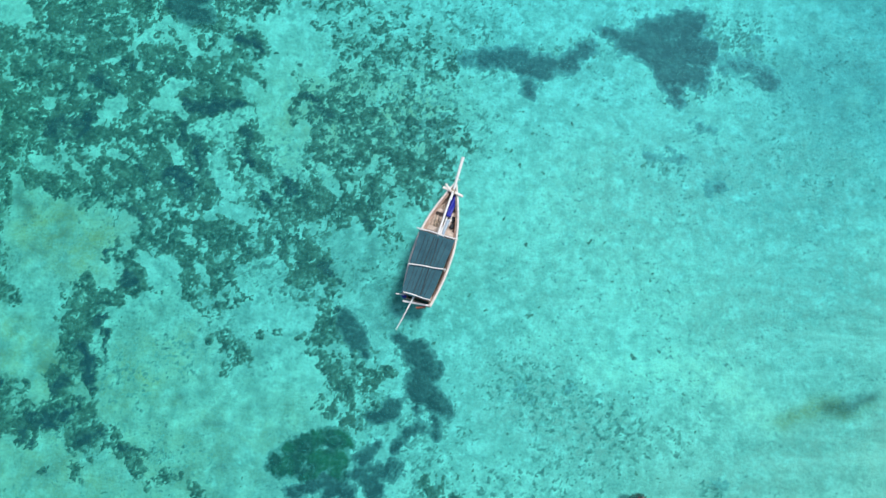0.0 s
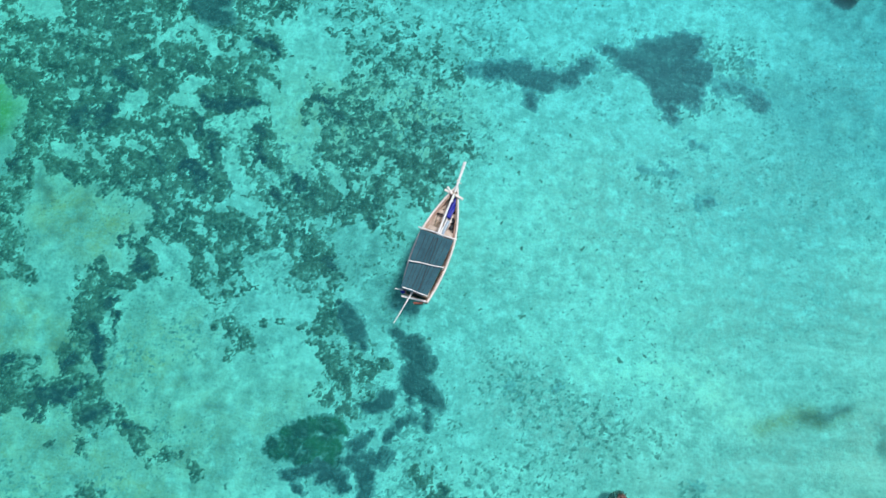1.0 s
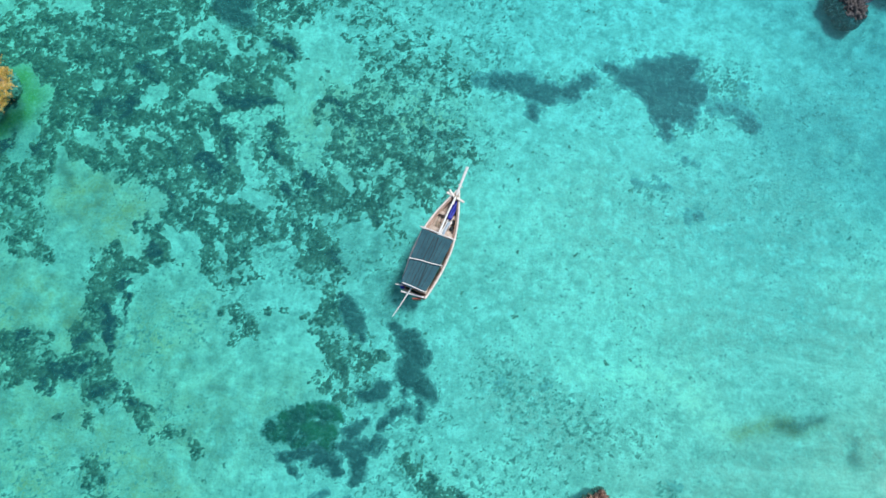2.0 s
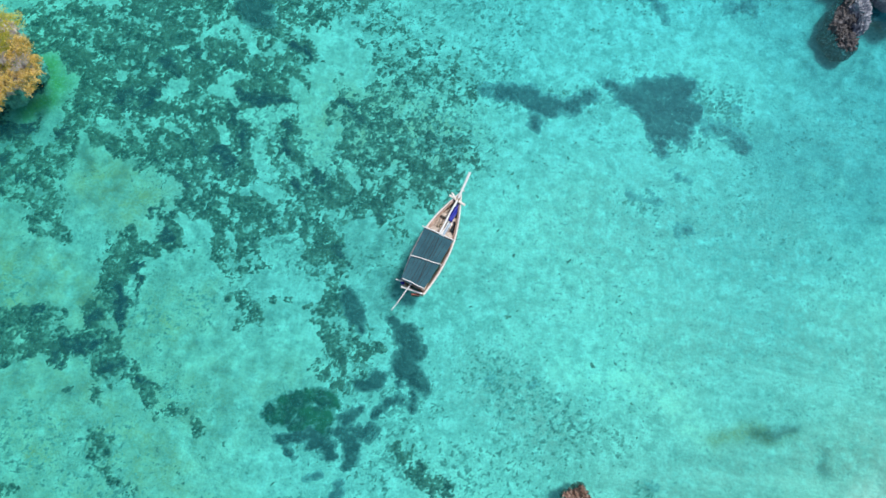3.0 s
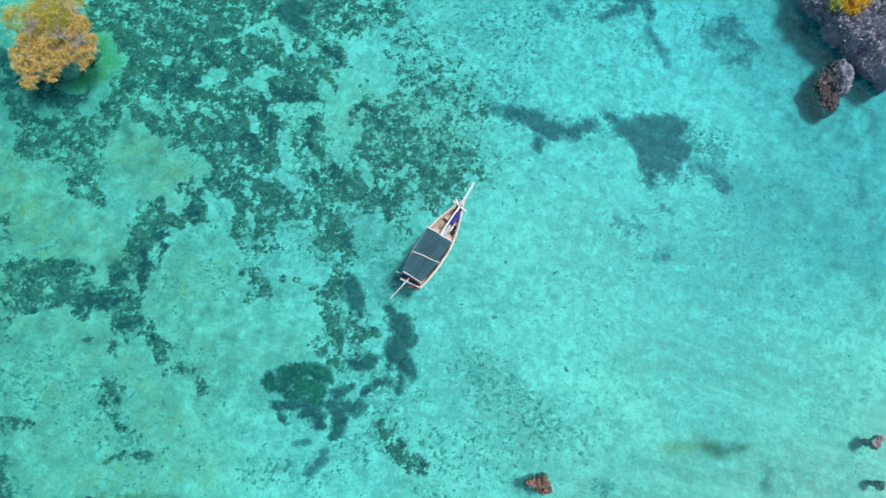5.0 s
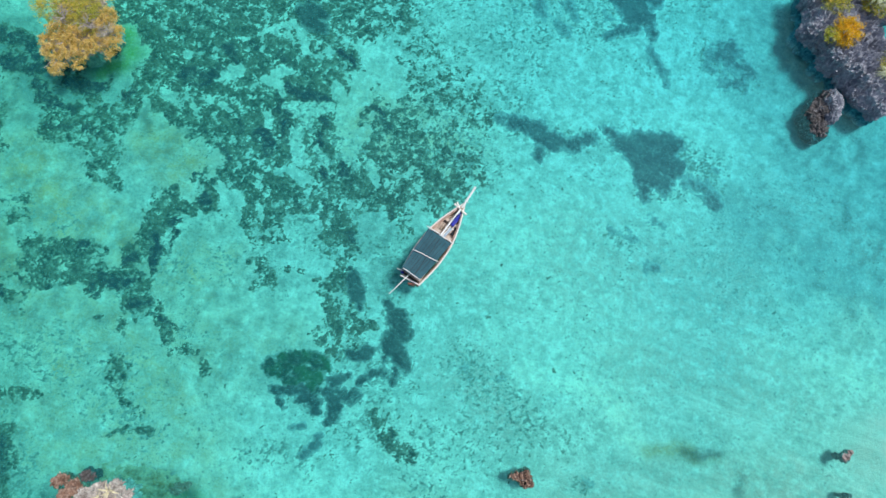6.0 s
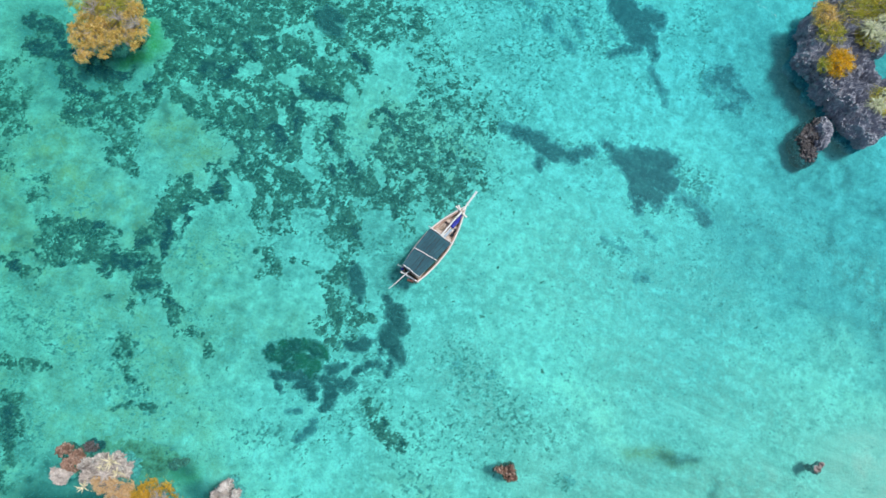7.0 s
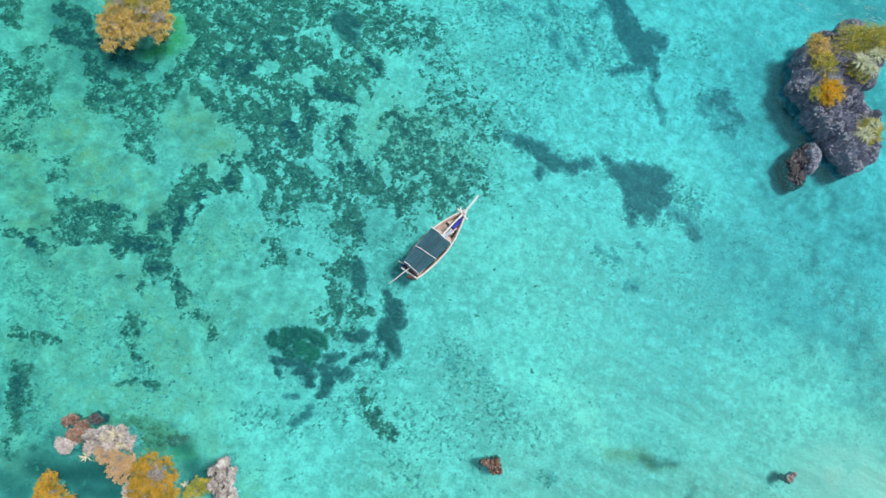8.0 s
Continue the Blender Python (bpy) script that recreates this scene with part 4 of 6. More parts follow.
def turf_field(x, y):
    """Algae turf and rubble: dense in some stretches, open in others."""
    u, v = warped(x, y)
    cover = np.maximum(soft(u, v, TURF_SPOTS, 3), 0.95 * soft(u, v, DENSE_SPOTS, 3)) - soft(u, v, BARE_SPOTS, 3)
    blotch = 0.10 * fbm(x, y, 2.2, 2, 11, 0.6) + 0.56 * fbm(x, y, 0.90, 4, 15, 0.98)
    p, q = x + 0.16 * fbm(x, y, 0.45, 2, 25), y + 0.16 * fbm(x, y, 0.45, 2, 27)
    holes = 0.85 * bald_spots(p, q, 0.60, 0.07, 0.27, 0.65, 91)
    blotch = blotch - holes * (1 - 0.75 * soft(u, v, DENSE_SPOTS, 3))
    open_sand = 1 - np.clip(cover / 0.08, 0, 1)
    return cover - 0.125 + blotch - 0.50 * open_sand


def speck_field(x, y):
    """Loose tufts and dark rubble on open sand."""
    u, v = warped(x, y)
    cover = soft(u, v, SPECK_SPOTS, 3)
    return cover - 0.53 + 0.48 * fbm(x, y, 0.42, 3, 51, 0.9) + 0.12 * fbm(x, y, 2.4, 2, 56) - 0.6 * (1 - np.clip(cover / 0.3, 0, 1))


def seagrass_bed(mat, label, stretches, ragged=0.19, full=0.30, grow=0.12, kind=""):
    """A dense bed with a feathered outline."""
    s = np.array(stretches)
    lo, hi = np.minimum(s[:, :2], s[:, 2:4]).min(0) - s[:, 4].max() - 0.9, np.maximum(s[:, :2], s[:, 2:4]).max(0) + s[:, 4].max() + 0.9

    def field(x, y):
        inside = np.full_like(x, -9.0)
        for row in stretches:
            inside = np.maximum(inside, row[4] - reach(x, y, row))
        return inside + grow + ragged * fbm(x, y, 1.3, 5, 31, 0.85)
    return sheet("seagrass_bed", lo[0], hi[0], lo[1], hi[1], 0.07, field, mat, 0.22, label, "seagrass", kind, 0.05, full)


build_seabed()
build_water()
sheet("algae_turf", -48.0, 14.0, -24.0, 40.0, 0.085, turf_field, TURF, 0.16, "mottled dark green algae turf over sand and coral rubble", "algae", "stuff", 0.05, 0.42, turf_dense)
sheet("algae_tufts", -44.0, 40.0, -26.0, 46.0, 0.085, speck_field, SPECKS, 0.10, "loose grey-green algae tufts and rubble on pale sand", "algae", "stuff", 0.03, 0.40)
seagrass_bed(SEAGRASS_BLUE, "long dark teal seagrass bed on pale sand", [
    (-0.11, 18.58, 1.10, 18.80, 0.31), (1.46, 18.63, 3.54, 18.70, 0.70), (3.90, 18.15, 4.94, 18.18, 0.80), (4.09, 17.06, 4.20, 16.51, 0.38),
    (5.29, 18.38, 6.67, 18.61, 0.59), (6.67, 18.79, 7.88, 19.57, 0.45),
], 0.26, 0.5, grow=0.20)
seagrass_bed(SEAGRASS_BLUE, "broad ragged dark teal seagrass bed on sand", [
    (8.76, 20.54, 9.80, 20.38, 0.38), (10.15, 20.02, 11.53, 19.88, 0.80), (11.54, 20.62, 14.17, 21.27, 0.98), (11.88, 19.52, 14.64, 19.42, 1.11),
    (12.54, 18.06, 14.26, 18.12, 0.89), (13.03, 16.98, 13.19, 16.33, 0.41), (14.61, 18.13, 14.65, 17.32, 0.41),
], 0.26, 0.5, grow=0.20)
seagrass_bed(SEAGRASS_FAINT, "small faint seagrass bed on pale sand", [
    (16.17, 18.73, 17.72, 18.78, 0.52), (18.04, 18.24, 18.86, 17.53, 0.55),
], 0.34, 0.7, grow=0.20)
seagrass_bed(SEAGRASS_BLUE, "forked dark teal seagrass bed on bright sand", [
    (3.12, 36.33, 5.60, 34.25, 0.88), (5.91, 33.74, 7.98, 32.18, 1.37), (8.23, 33.78, 9.13, 33.72, 0.88), (7.95, 31.51, 9.03, 31.69, 0.87),
    (6.40, 28.86, 8.41, 30.32, 0.32), (9.76, 31.29, 10.12, 30.05, 0.27),
], 0.30, 0.5, grow=0.20)
seagrass_bed(SEAGRASS_FAINT, "thin trailing strip of seagrass on sand", [
    (10.29, 28.86, 11.70, 27.38, 0.43), (11.90, 26.86, 12.29, 26.43, 0.21),
], 0.26, 0.6)
seagrass_bed(SEAGRASS_FAINT, "scattered grey seagrass bed beside the grey islet", [
    (15.87, 30.63, 16.94, 31.32, 0.87), (17.17, 30.16, 18.78, 30.12, 0.76), (15.04, 29.12, 15.43, 29.13, 0.38), (17.06, 28.22, 18.28, 28.60, 0.49),
], 0.42, 0.7, grow=0.20)
seagrass_bed(SEAGRASS, "dark curved seagrass bed behind the boat", [
    (-3.12, 1.44, -2.75, 1.20, 0.26), (-2.01, 0.62, -1.32, -0.31, 0.81), (-1.70, -0.48, -1.79, -1.43, 0.80), (-1.04, -1.71, -0.54, -2.32, 0.58),
    (-0.47, -2.47, -0.01, -2.76, 0.29), (-0.77, -2.94, -0.73, -3.81, 0.25), (-1.96, -2.53, -1.80, -2.61, 0.19),
])
seagrass_bed(SEAGRASS, "small round dark seagrass bed on sand", [
    (-6.20, 2.17, -5.49, 1.29, 0.69), (-5.09, 0.60, -4.92, 0.41, 0.23),
])
seagrass_bed(SEAGRASS_GREEN, "dark green seagrass bed with ragged edges", [
    (-9.40, -5.80, -8.40, -5.60, 0.48), (-8.90, -6.00, -7.50, -6.30, 0.42),
    (-9.58, -5.59, -9.24, -5.97, 0.41), (-8.67, -5.10, -7.74, -4.70, 0.70), (-6.82, -4.26, -6.16, -4.54, 0.64), (-7.38, -5.35, -6.11, -5.36, 0.63),
    (-8.25, -6.45, -8.09, -6.53, 0.28), (-6.37, -6.22, -6.04, -6.36, 0.41),
], 0.24, grow=0.16)
seagrass_bed(SEAGRASS, "dark seagrass bed with frayed edges on sand", [
    (-7.41, -6.75, -6.31, -6.47, 0.48), (-6.50, -7.05, -5.58, -7.09, 0.53), (-5.56, -7.42, -5.20, -7.63, 0.31), (-8.70, -7.13, -8.00, -7.04, 0.35),
    (-8.08, -7.80, -7.57, -8.28, 0.17),
], 0.24, grow=0.16)
seagrass_bed(SEAGRASS, "dark forked seagrass bed on turquoise sand", [
    (-5.21, -6.19, -3.71, -5.72, 0.31), (-4.45, -6.41, -3.21, -5.72, 0.44), (-4.00, -7.54, -4.11, -6.87, 0.53), (-3.17, -6.29, -2.65, -5.65, 0.22),
    (-4.04, -7.94, -4.20, -8.11, 0.26),
], 0.22, grow=0.16)
seagrass_bed(SEAGRASS, "small oval dark seagrass bed on sand", [
    (-4.08, -3.09, -3.27, -2.70, 0.45), (-4.53, -3.00, -4.20, -3.05, 0.27), (-3.47, -2.29, -3.19, -2.36, 0.32),
])
seagrass_bed(SEAGRASS, "narrow seagrass strip on bright sand", [
    (-5.19, -5.30, -4.03, -4.65, 0.22), (-4.86, -5.44, -4.50, -5.17, 0.22),
])
seagrass_bed(SEAGRASS, "narrow broken seagrass strip on sand", [
    (-2.98, -4.73, -2.31, -4.07, 0.22), (-2.37, -3.95, -1.84, -3.50, 0.36), (-1.68, -3.82, -1.48, -3.43, 0.18),
])
seagrass_bed(SEAGRASS_FAINT, "small frayed seagrass bed on bright sand", [
    (-4.96, -10.82, -4.38, -9.62, 0.30), (-4.42, -9.54, -4.38, -9.15, 0.22), (-6.56, -9.23, -5.77, -8.86, 0.13),
])
seagrass_bed(SEAGRASS, "smooth dark grey seagrass bed amid mottled turf", [
    (-18.29, 21.68, -16.27, 20.90, 0.72), (-17.74, 22.31, -16.64, 22.04, 0.65), (-16.39, 20.59, -15.89, 20.68, 0.43),
], 0.18, 0.5, 0.18)
seagrass_bed(SEAGRASS_FAINT, "scattered thin grey seagrass patches on bright sand", [
    (2.53, 30.60, 3.21, 29.64, 0.54), (-0.06, 29.87, 0.74, 28.66, 0.59), (2.36, 28.22, 3.05, 27.93, 0.59), (-1.63, 32.86, -0.99, 32.05, 0.54),
    (-2.41, 30.61, -1.71, 30.32, 0.43), (2.47, 33.58, 2.85, 34.80, 0.60), (-5.12, 30.15, -4.30, 30.26, 0.53), (-1.71, 28.33, -1.36, 28.19, 0.32),
    (5.69, 30.64, 6.04, 30.49, 0.32),
], 0.42, 1.0, 0.05, kind="stuff")
seagrass_bed(SEAGRASS_FAINT, "faint small seagrass patches on pale sand", [
    (14.51, 14.69, 15.25, 14.47, 0.34), (11.43, 12.71, 13.28, 12.64, 0.20), (12.55, 13.31, 12.79, 13.39, 0.20), (14.90, 10.75, 15.58, 10.98, 0.30),
    (18.00, 20.64, 18.20, 20.57, 0.21), (3.91, -1.21, 4.55, -1.50, 0.26), (6.46, -1.11, 6.71, -0.94, 0.16), (14.88, -5.90, 15.25, -6.00, 0.28),
], 0.36, 0.9, 0.08, kind="stuff")
seagrass_bed(SEAGRASS_OLIVE, "soft olive algae bed beside pale pinnacles", [
    (-15.66, -15.83, -12.79, -15.66, 0.60), (-14.75, -16.54, -13.12, -16.45, 0.60), (-17.40, -16.40, -16.04, -15.90, 0.30),
], 0.40, 1.1)


# ---- rocks and islets ----
def rock(name, lumps, mat, label, voxel=0.09, rough=1.0, notch=0.0, group="", freq=1.5, parent=None, spike=0.0):
    """Lumps (x, y, z, rx, ry, rz) grown into one body, then weathered into crests and pits; notch: how far waves have cut it at the waterline."""
    bm = bmesh.new()
    for x, y, z, rx, ry, rz in lumps:
        bmesh.ops.create_icosphere(bm, subdivisions=4, radius=1, matrix=pose(x, y, z) @ Matrix.Diagonal((rx, ry, rz, 1)))
    for v in bm.verts:
        p = v.co
        v.co = p + Vector((noise.noise(p * 0.8), noise.noise(p * 0.8 + Vector((9, 0, 0))), 0.4 * noise.noise(p * 0.8 + Vector((0, 9, 0))))) * 0.25 * rough
    ob = part(name, bm, mat)
    mod = ob.modifiers.new("grown", "REMESH")
    mod.mode, mod.voxel_size = "VOXEL", voxel
    whole = bpy.data.meshes.new_from_object(ob.evaluated_get(bpy.context.evaluated_depsgraph_get()))
    ob.modifiers.clear()
    old, ob.data = ob.data, whole
    bpy.data.meshes.remove(old)
    whole.name = name
    cx, cy = np.mean([s[0] for s in lumps]), np.mean([s[1] for s in lumps])
    moved = []
    for v in whole.vertices:
        p, nrm = v.co.copy(), v.normal
        q = p * freq
        big = noise.fractal(q * 1.1, 0.9, 2.0, 3) * 0.20
        w = Vector((q.x, q.y, 0.5 * q.z))
        crest = (0.20 - abs(noise.noise(w * 1.7))) * 0.70 + (0.20 - abs(noise.noise(w * 4.3))) * 0.55 + (noise.voronoi(w * 4.6)[0][0] - 0.42) * 0.22
        fine = noise.fractal(q * 6.0, 0.7, 2.0, 2) * 0.14
        p = p + nrm * rough * (big + crest + fine - 0.12) / freq ** 0.5
        if notch:
            w = notch * math.exp(-((p.z + 0.1) / 0.5) ** 2)
            p = p - Vector((nrm.x, nrm.y, 0)) * w
        if spike and nrm.z > 0 and p.z > 0:
            f = Vector((p.x, p.y, 0.3 * p.z))
            p = p + Vector((0, 0, spike * nrm.z * (0.55 - 1.9 * abs(noise.noise(f * 1.9)) + 0.5 * (0.3 - 1.2 * abs(noise.noise(f * 4.7))))))
        moved.append(p)
    for v, p in zip(whole.vertices, moved):
        v.co = p
    whole.polygons.foreach_set("use_smooth", np.zeros(len(whole.polygons), bool))
    if parent:
        ob.parent = parent
        return tagged(ob, label)
    return tagged(ob, label, "rock", group)


# ---- plants ----
def leaf_cloud(rng, clumps, count, size, hole=None):
    """Small pointed leaves over the shells of a few clumps (x, y, z, rx, ry, rz)."""
    clumps = np.array(clumps)
    share = np.cbrt(clumps[:, 3] * clumps[:, 4] * clumps[:, 5]) ** 2
    pick = rng.choice(len(clumps), count, p=share / share.sum())
    d = rng.normal(size=(count, 3))
    d[:, 2] = np.abs(d[:, 2]) * 1.1 - 0.25
    d /= np.linalg.norm(d, axis=1)[:, None]
    lump_size = 1 + 0.30 * np.sin(d[:, 0] * 7 + pick) * np.cos(d[:, 1] * 8 - pick * 2) + 0.16 * np.sin(d[:, 2] * 11 + pick)
    depth = 1 - 0.55 * rng.rand(count) ** 1.8
    c = clumps[pick, :3] + d * clumps[pick, 3:] * (lump_size * depth)[:, None]
    along = d * 0.7 + rng.normal(size=(count, 3)) * 0.7
    along /= np.linalg.norm(along, axis=1)[:, None]
    side = np.cross(along, rng.normal(size=(count, 3)))
    side /= np.linalg.norm(side, axis=1)[:, None]
    s = size * (0.6 + 0.8 * rng.rand(count))[:, None]
    quad = np.stack([c - along * s, c + side * s * 0.34, c + along * s, c - side * s * 0.34], 1)
    full = np.array([noise.noise(Vector(p) * 2.3) + 0.5 * noise.noise(Vector(p) * 5.0) > -0.16 for p in c])   # gaps between the sprays
    if hole:
        full &= np.hypot(c[:, 0] - hole[0], c[:, 1] - hole[1]) > hole[2] * (1 + 0.25 * rng.normal(size=count))
    quad = quad[full]
    return quad.reshape(-1, 3), np.arange(4 * len(quad)).reshape(-1, 4)


def bush(name, x, y, z, clumps, count, mat, label, seed, size=0.11, group="", twigs=14, category="bush", hole=None):
    """A shrub: crooked stems from one foot, and a crown of small leaves with gaps."""
    rng = np.random.RandomState(seed)
    top = root(name, pose(x, y, z), label, category, group)
    verts, faces = leaf_cloud(rng, clumps, count, size, hole)
    raw("crown", verts.tolist(), faces.tolist(), mat, top)
    for k in range(twigs):
        bm = bmesh.new()
        c = clumps[k % len(clumps)]
        e = Vector((c[0] + rng.normal() * c[3] * 0.5, c[1] + rng.normal() * c[4] * 0.5, c[2] + c[5] * (0.5 + 0.5 * rng.rand())))
        m = e * 0.5 + Vector((rng.normal() * 0.15, rng.normal() * 0.15, 0.1))
        crooked(bm, [(rng.normal() * 0.08, rng.normal() * 0.08, -0.15), m, e], 0.05, 0.015, 5)
        part("stem", bm, TWIG, top)
    return top


def dead_shrub(x, y, z, radius, seed, label):
    rng = np.random.RandomState(seed)
    top = root("dead_shrub", pose(x, y, z), label, "shrub")
    for k in range(9):
        bm = bmesh.new()
        a = k * 0.7 + rng.rand()
        r = radius * (0.6 + 0.5 * rng.rand())
        e = Vector((r * math.cos(a), r * math.sin(a), 0.25 + 0.5 * rng.rand()))
        mid = e * 0.55 + Vector((rng.normal() * 0.1, rng.normal() * 0.1, 0.12))
        crooked(bm, [(0, 0, -0.1), mid * 0.5, mid, e], 0.045, 0.012, 5)
        for q in range(4):
            f = mid.lerp(e, 0.2 + 0.2 * q)
            crooked(bm, [f, f + Vector((rng.normal() * 0.16, rng.normal() * 0.16, 0.1)), f + Vector((rng.normal() * 0.3, rng.normal() * 0.3, 0.12))], 0.018, 0.007, 4)
        part("branch", bm, TWIG, top)
    return top


def strap_mesh(length, width, droop, mat):
    """One arching strap leaf with a fold along its middle."""
    verts, faces = [], []
    n = 6
    for i in range(n + 1):
        t = i / n
        w = width * (1 - t) ** 0.6 * (0.6 + 1.2 * t * (1 - t)) + 0.004
        yv, zv = length * t * (1 - 0.12 * t), length * (0.75 * t - droop * t * t)
        verts += [(-w, yv, zv + 0.25 * w), (0, yv, zv), (w, yv, zv + 0.25 * w)]
    for i in range(n):
        for j in range(2):
            a = 3 * i + j
            faces.append((a, a + 1, a + 4, a + 3))
    me = bpy.data.meshes.new("leaf")
    me.from_pydata(verts, [], faces)
    me.materials.append(mat)
    return me


STRAPS = [strap_mesh(0.80, 0.024, 0.85, STRAP_LEAF), strap_mesh(0.60, 0.022, 0.45, STRAP_LEAF)]
CREAM_STRAPS = [strap_mesh(0.75, 0.06, 0.75, CREAM_LEAF), strap_mesh(0.55, 0.055, 0.45, CREAM_LEAF)]


def rosette(x, y, z, count, scale, meshes, label, seed, group):
    """A clump of strap leaves that spring from one heart."""
    rng = np.random.RandomState(seed)
    top = root("strap_leaf_plant", pose(x, y, z), label, "plant", group)
    for k in range(count):
        ob = new("leaf", meshes[k % len(meshes)])
        ob.parent = top
        s = scale * (0.7 + 0.5 * rng.rand())
        ob.matrix_basis = pose(0, 0, 0, rng.uniform(-25, 45), rng.uniform(-25, 25), k * 137.5 + rng.uniform(-20, 20)) @ Matrix.Diagonal((s, s, s, 1))
    bm = bmesh.new()
    bar(bm, (0, 0, -0.25), (0, 0, 0.12 * scale), 0.09 * scale, 0.06 * scale)
    part("stump", bm, TWIG, top)
    return top


# the grey islet
north_head = [
    (22.01, 36.79, 0.12, 1.76, 1.76, 1.88), (22.36, 34.06, 0.03, 1.52, 1.52, 1.77), (23.13, 34.99, 0.27, 2.28, 2.28, 2.02), (24.25, 37.41, 0.32, 2.53, 2.53, 2.08), (25.90, 39.68, 0.32, 2.34, 2.34, 2.08),
    (22.40, 39.49, -0.07, 1.02, 1.02, 1.68), (24.63, 41.43, 0.03, 1.59, 1.59, 1.77), (27.26, 41.63, 0.12, 1.70, 1.70, 1.88), (27.19, 37.56, -0.07, 1.22, 1.22, 1.68), (26.21, 34.89, 0.12, 1.41, 1.41, 1.88),
    (23.63, 36.36, 0.07, 3.18, 3.18, 1.82), (23.30, 34.05, 0.03, 2.17, 2.17, 1.77), (24.97, 35.38, -1.05, 2.38, 2.38, 0.75), (25.51, 39.17, -1.05, 2.14, 2.14, 0.75),
]
south_head = [
    (24.59, 33.04, 0.23, 1.93, 1.93, 1.98), (26.04, 31.81, 0.23, 1.91, 1.91, 1.98), (27.45, 30.32, 0.18, 2.00, 2.00, 1.93), (28.35, 29.47, 0.03, 1.31, 1.31, 1.77), (29.05, 31.48, 0.03, 1.33, 1.33, 1.77),
    (29.19, 33.36, -0.18, 0.92, 0.92, 1.57), (28.26, 31.87, 0.07, 1.60, 1.60, 1.82), (29.41, 30.63, -0.12, 1.17, 1.17, 1.62), (26.31, 31.82, 0.07, 2.23, 2.23, 1.82), (27.22, 33.90, 0.03, 1.19, 1.19, 1.77),
    (29.07, 34.41, -0.28, 0.98, 0.98, 1.48), (27.83, 31.33, -1.05, 1.52, 1.52, 0.75),
]
grey_islet = rock("limestone_islet", north_head + south_head, GREY_ROCK, "jagged blue-grey limestone islet with an undercut foot", 0.055, 0.62, 0.5, freq=2.3, spike=0.6)
for lumps in ([(22.10, 39.39, 0.12, 0.67, 0.67, 1.88)], [(21.45, 33.66, 0.07, 0.54, 0.54, 1.82), (21.97, 33.23, 0.03, 0.49, 0.49, 1.77)], [(24.17, 41.62, 0.18, 0.74, 0.74, 1.93), (24.99, 41.72, 0.12, 0.57, 0.57, 1.88)], [(25.51, 30.68, 0.43, 0.73, 0.73, 2.17), (26.13, 30.22, 0.38, 0.58, 0.58, 2.12)],
              [(28.40, 28.71, 0.18, 0.62, 0.62, 1.93)], [(23.64, 31.73, 0.27, 0.64, 0.64, 2.02), (24.26, 31.29, 0.32, 0.53, 0.53, 2.08)], [(21.01, 36.13, 0.12, 0.55, 0.55, 1.88)], [(25.51, 33.55, 0.43, 0.64, 0.64, 2.17)], [(29.49, 30.49, 0.07, 0.53, 0.53, 1.82)]):
    rock("crag", lumps, GREY_ROCK, "", 0.05, 0.8, freq=1.9, parent=grey_islet)
boulder = rock("boulder", [(24.71, 27.86, -0.58, 1.32, 1.32, 1.18), (24.64, 26.21, -0.62, 1.04, 1.04, 1.12), (24.78, 28.86, -0.42, 0.85, 0.85, 1.32), (23.99, 27.05, -0.62, 0.84, 0.84, 1.12)],
     BROWN_ROCK, "brown boulder with a grey crest beside the islet", 0.05, 0.55, freq=1.6)
rock("crest", [(25.05, 28.45, -0.05, 0.80, 0.90, 1.25), (25.25, 27.45, -0.15, 0.62, 0.85, 1.15), (24.75, 29.05, -0.1, 0.55, 0.5, 1.15)], GREY_ROCK, "blue-grey weathered crest", 0.05, 0.7, freq=2.4, parent=boulder)
bush("shrub", 21.67, 36.96, 2.0, [(0, 0.2, 0.2, 1.15, 1.1, 0.7), (-0.2, 0.8, 0.2, 0.9, 0.8, 0.5)], 9000, GOLD_LEAF,
     "orange and olive shrub on grey limestone", 3, 0.055, "shrubs on the grey islet")
bush("shrub", 22.51, 35.84, 2.0, [(0, 0, 0.2, 1.15, 1.05, 0.7), (0.2, 0.5, 0.2, 0.9, 0.8, 0.5)], 8200, GREEN_LEAF,
     "olive green shrub on grey limestone", 33, 0.055, "shrubs on the grey islet")
bush("shrub", 23.62, 33.49, 2.2, [(0.1, 0, 0.2, 1.1, 1.1, 0.75), (0.5, 0.3, 0.1, 0.75, 0.8, 0.5), (0.2, -0.7, 0, 0.7, 0.7, 0.5)], 12500, ORANGE_LEAF,
     "bright orange shrub on grey limestone", 4, 0.055, "shrubs on the grey islet")
bush("shrub", 22.73, 32.78, 2.1, [(0, 0, 0.1, 0.55, 0.7, 0.5)], 3600, GREEN_LEAF,
     "small green shrub beside an orange one", 34, 0.055, "shrubs on the grey islet")
bush("shrub", 23.94, 39.43, 2.0, [(0, 0, 0.3, 1.4, 1.3, 0.9), (1.0, 0.9, 0.2, 1.1, 1.0, 0.8), (-0.2, -1.2, 0.2, 1.1, 1.0, 0.7), (1.2, -0.3, 0.2, 1.0, 1.0, 0.7)], 14000, GREEN_LEAF,
     "dense olive green shrub on grey limestone", 5, 0.055, "shrubs on the grey islet", 20)
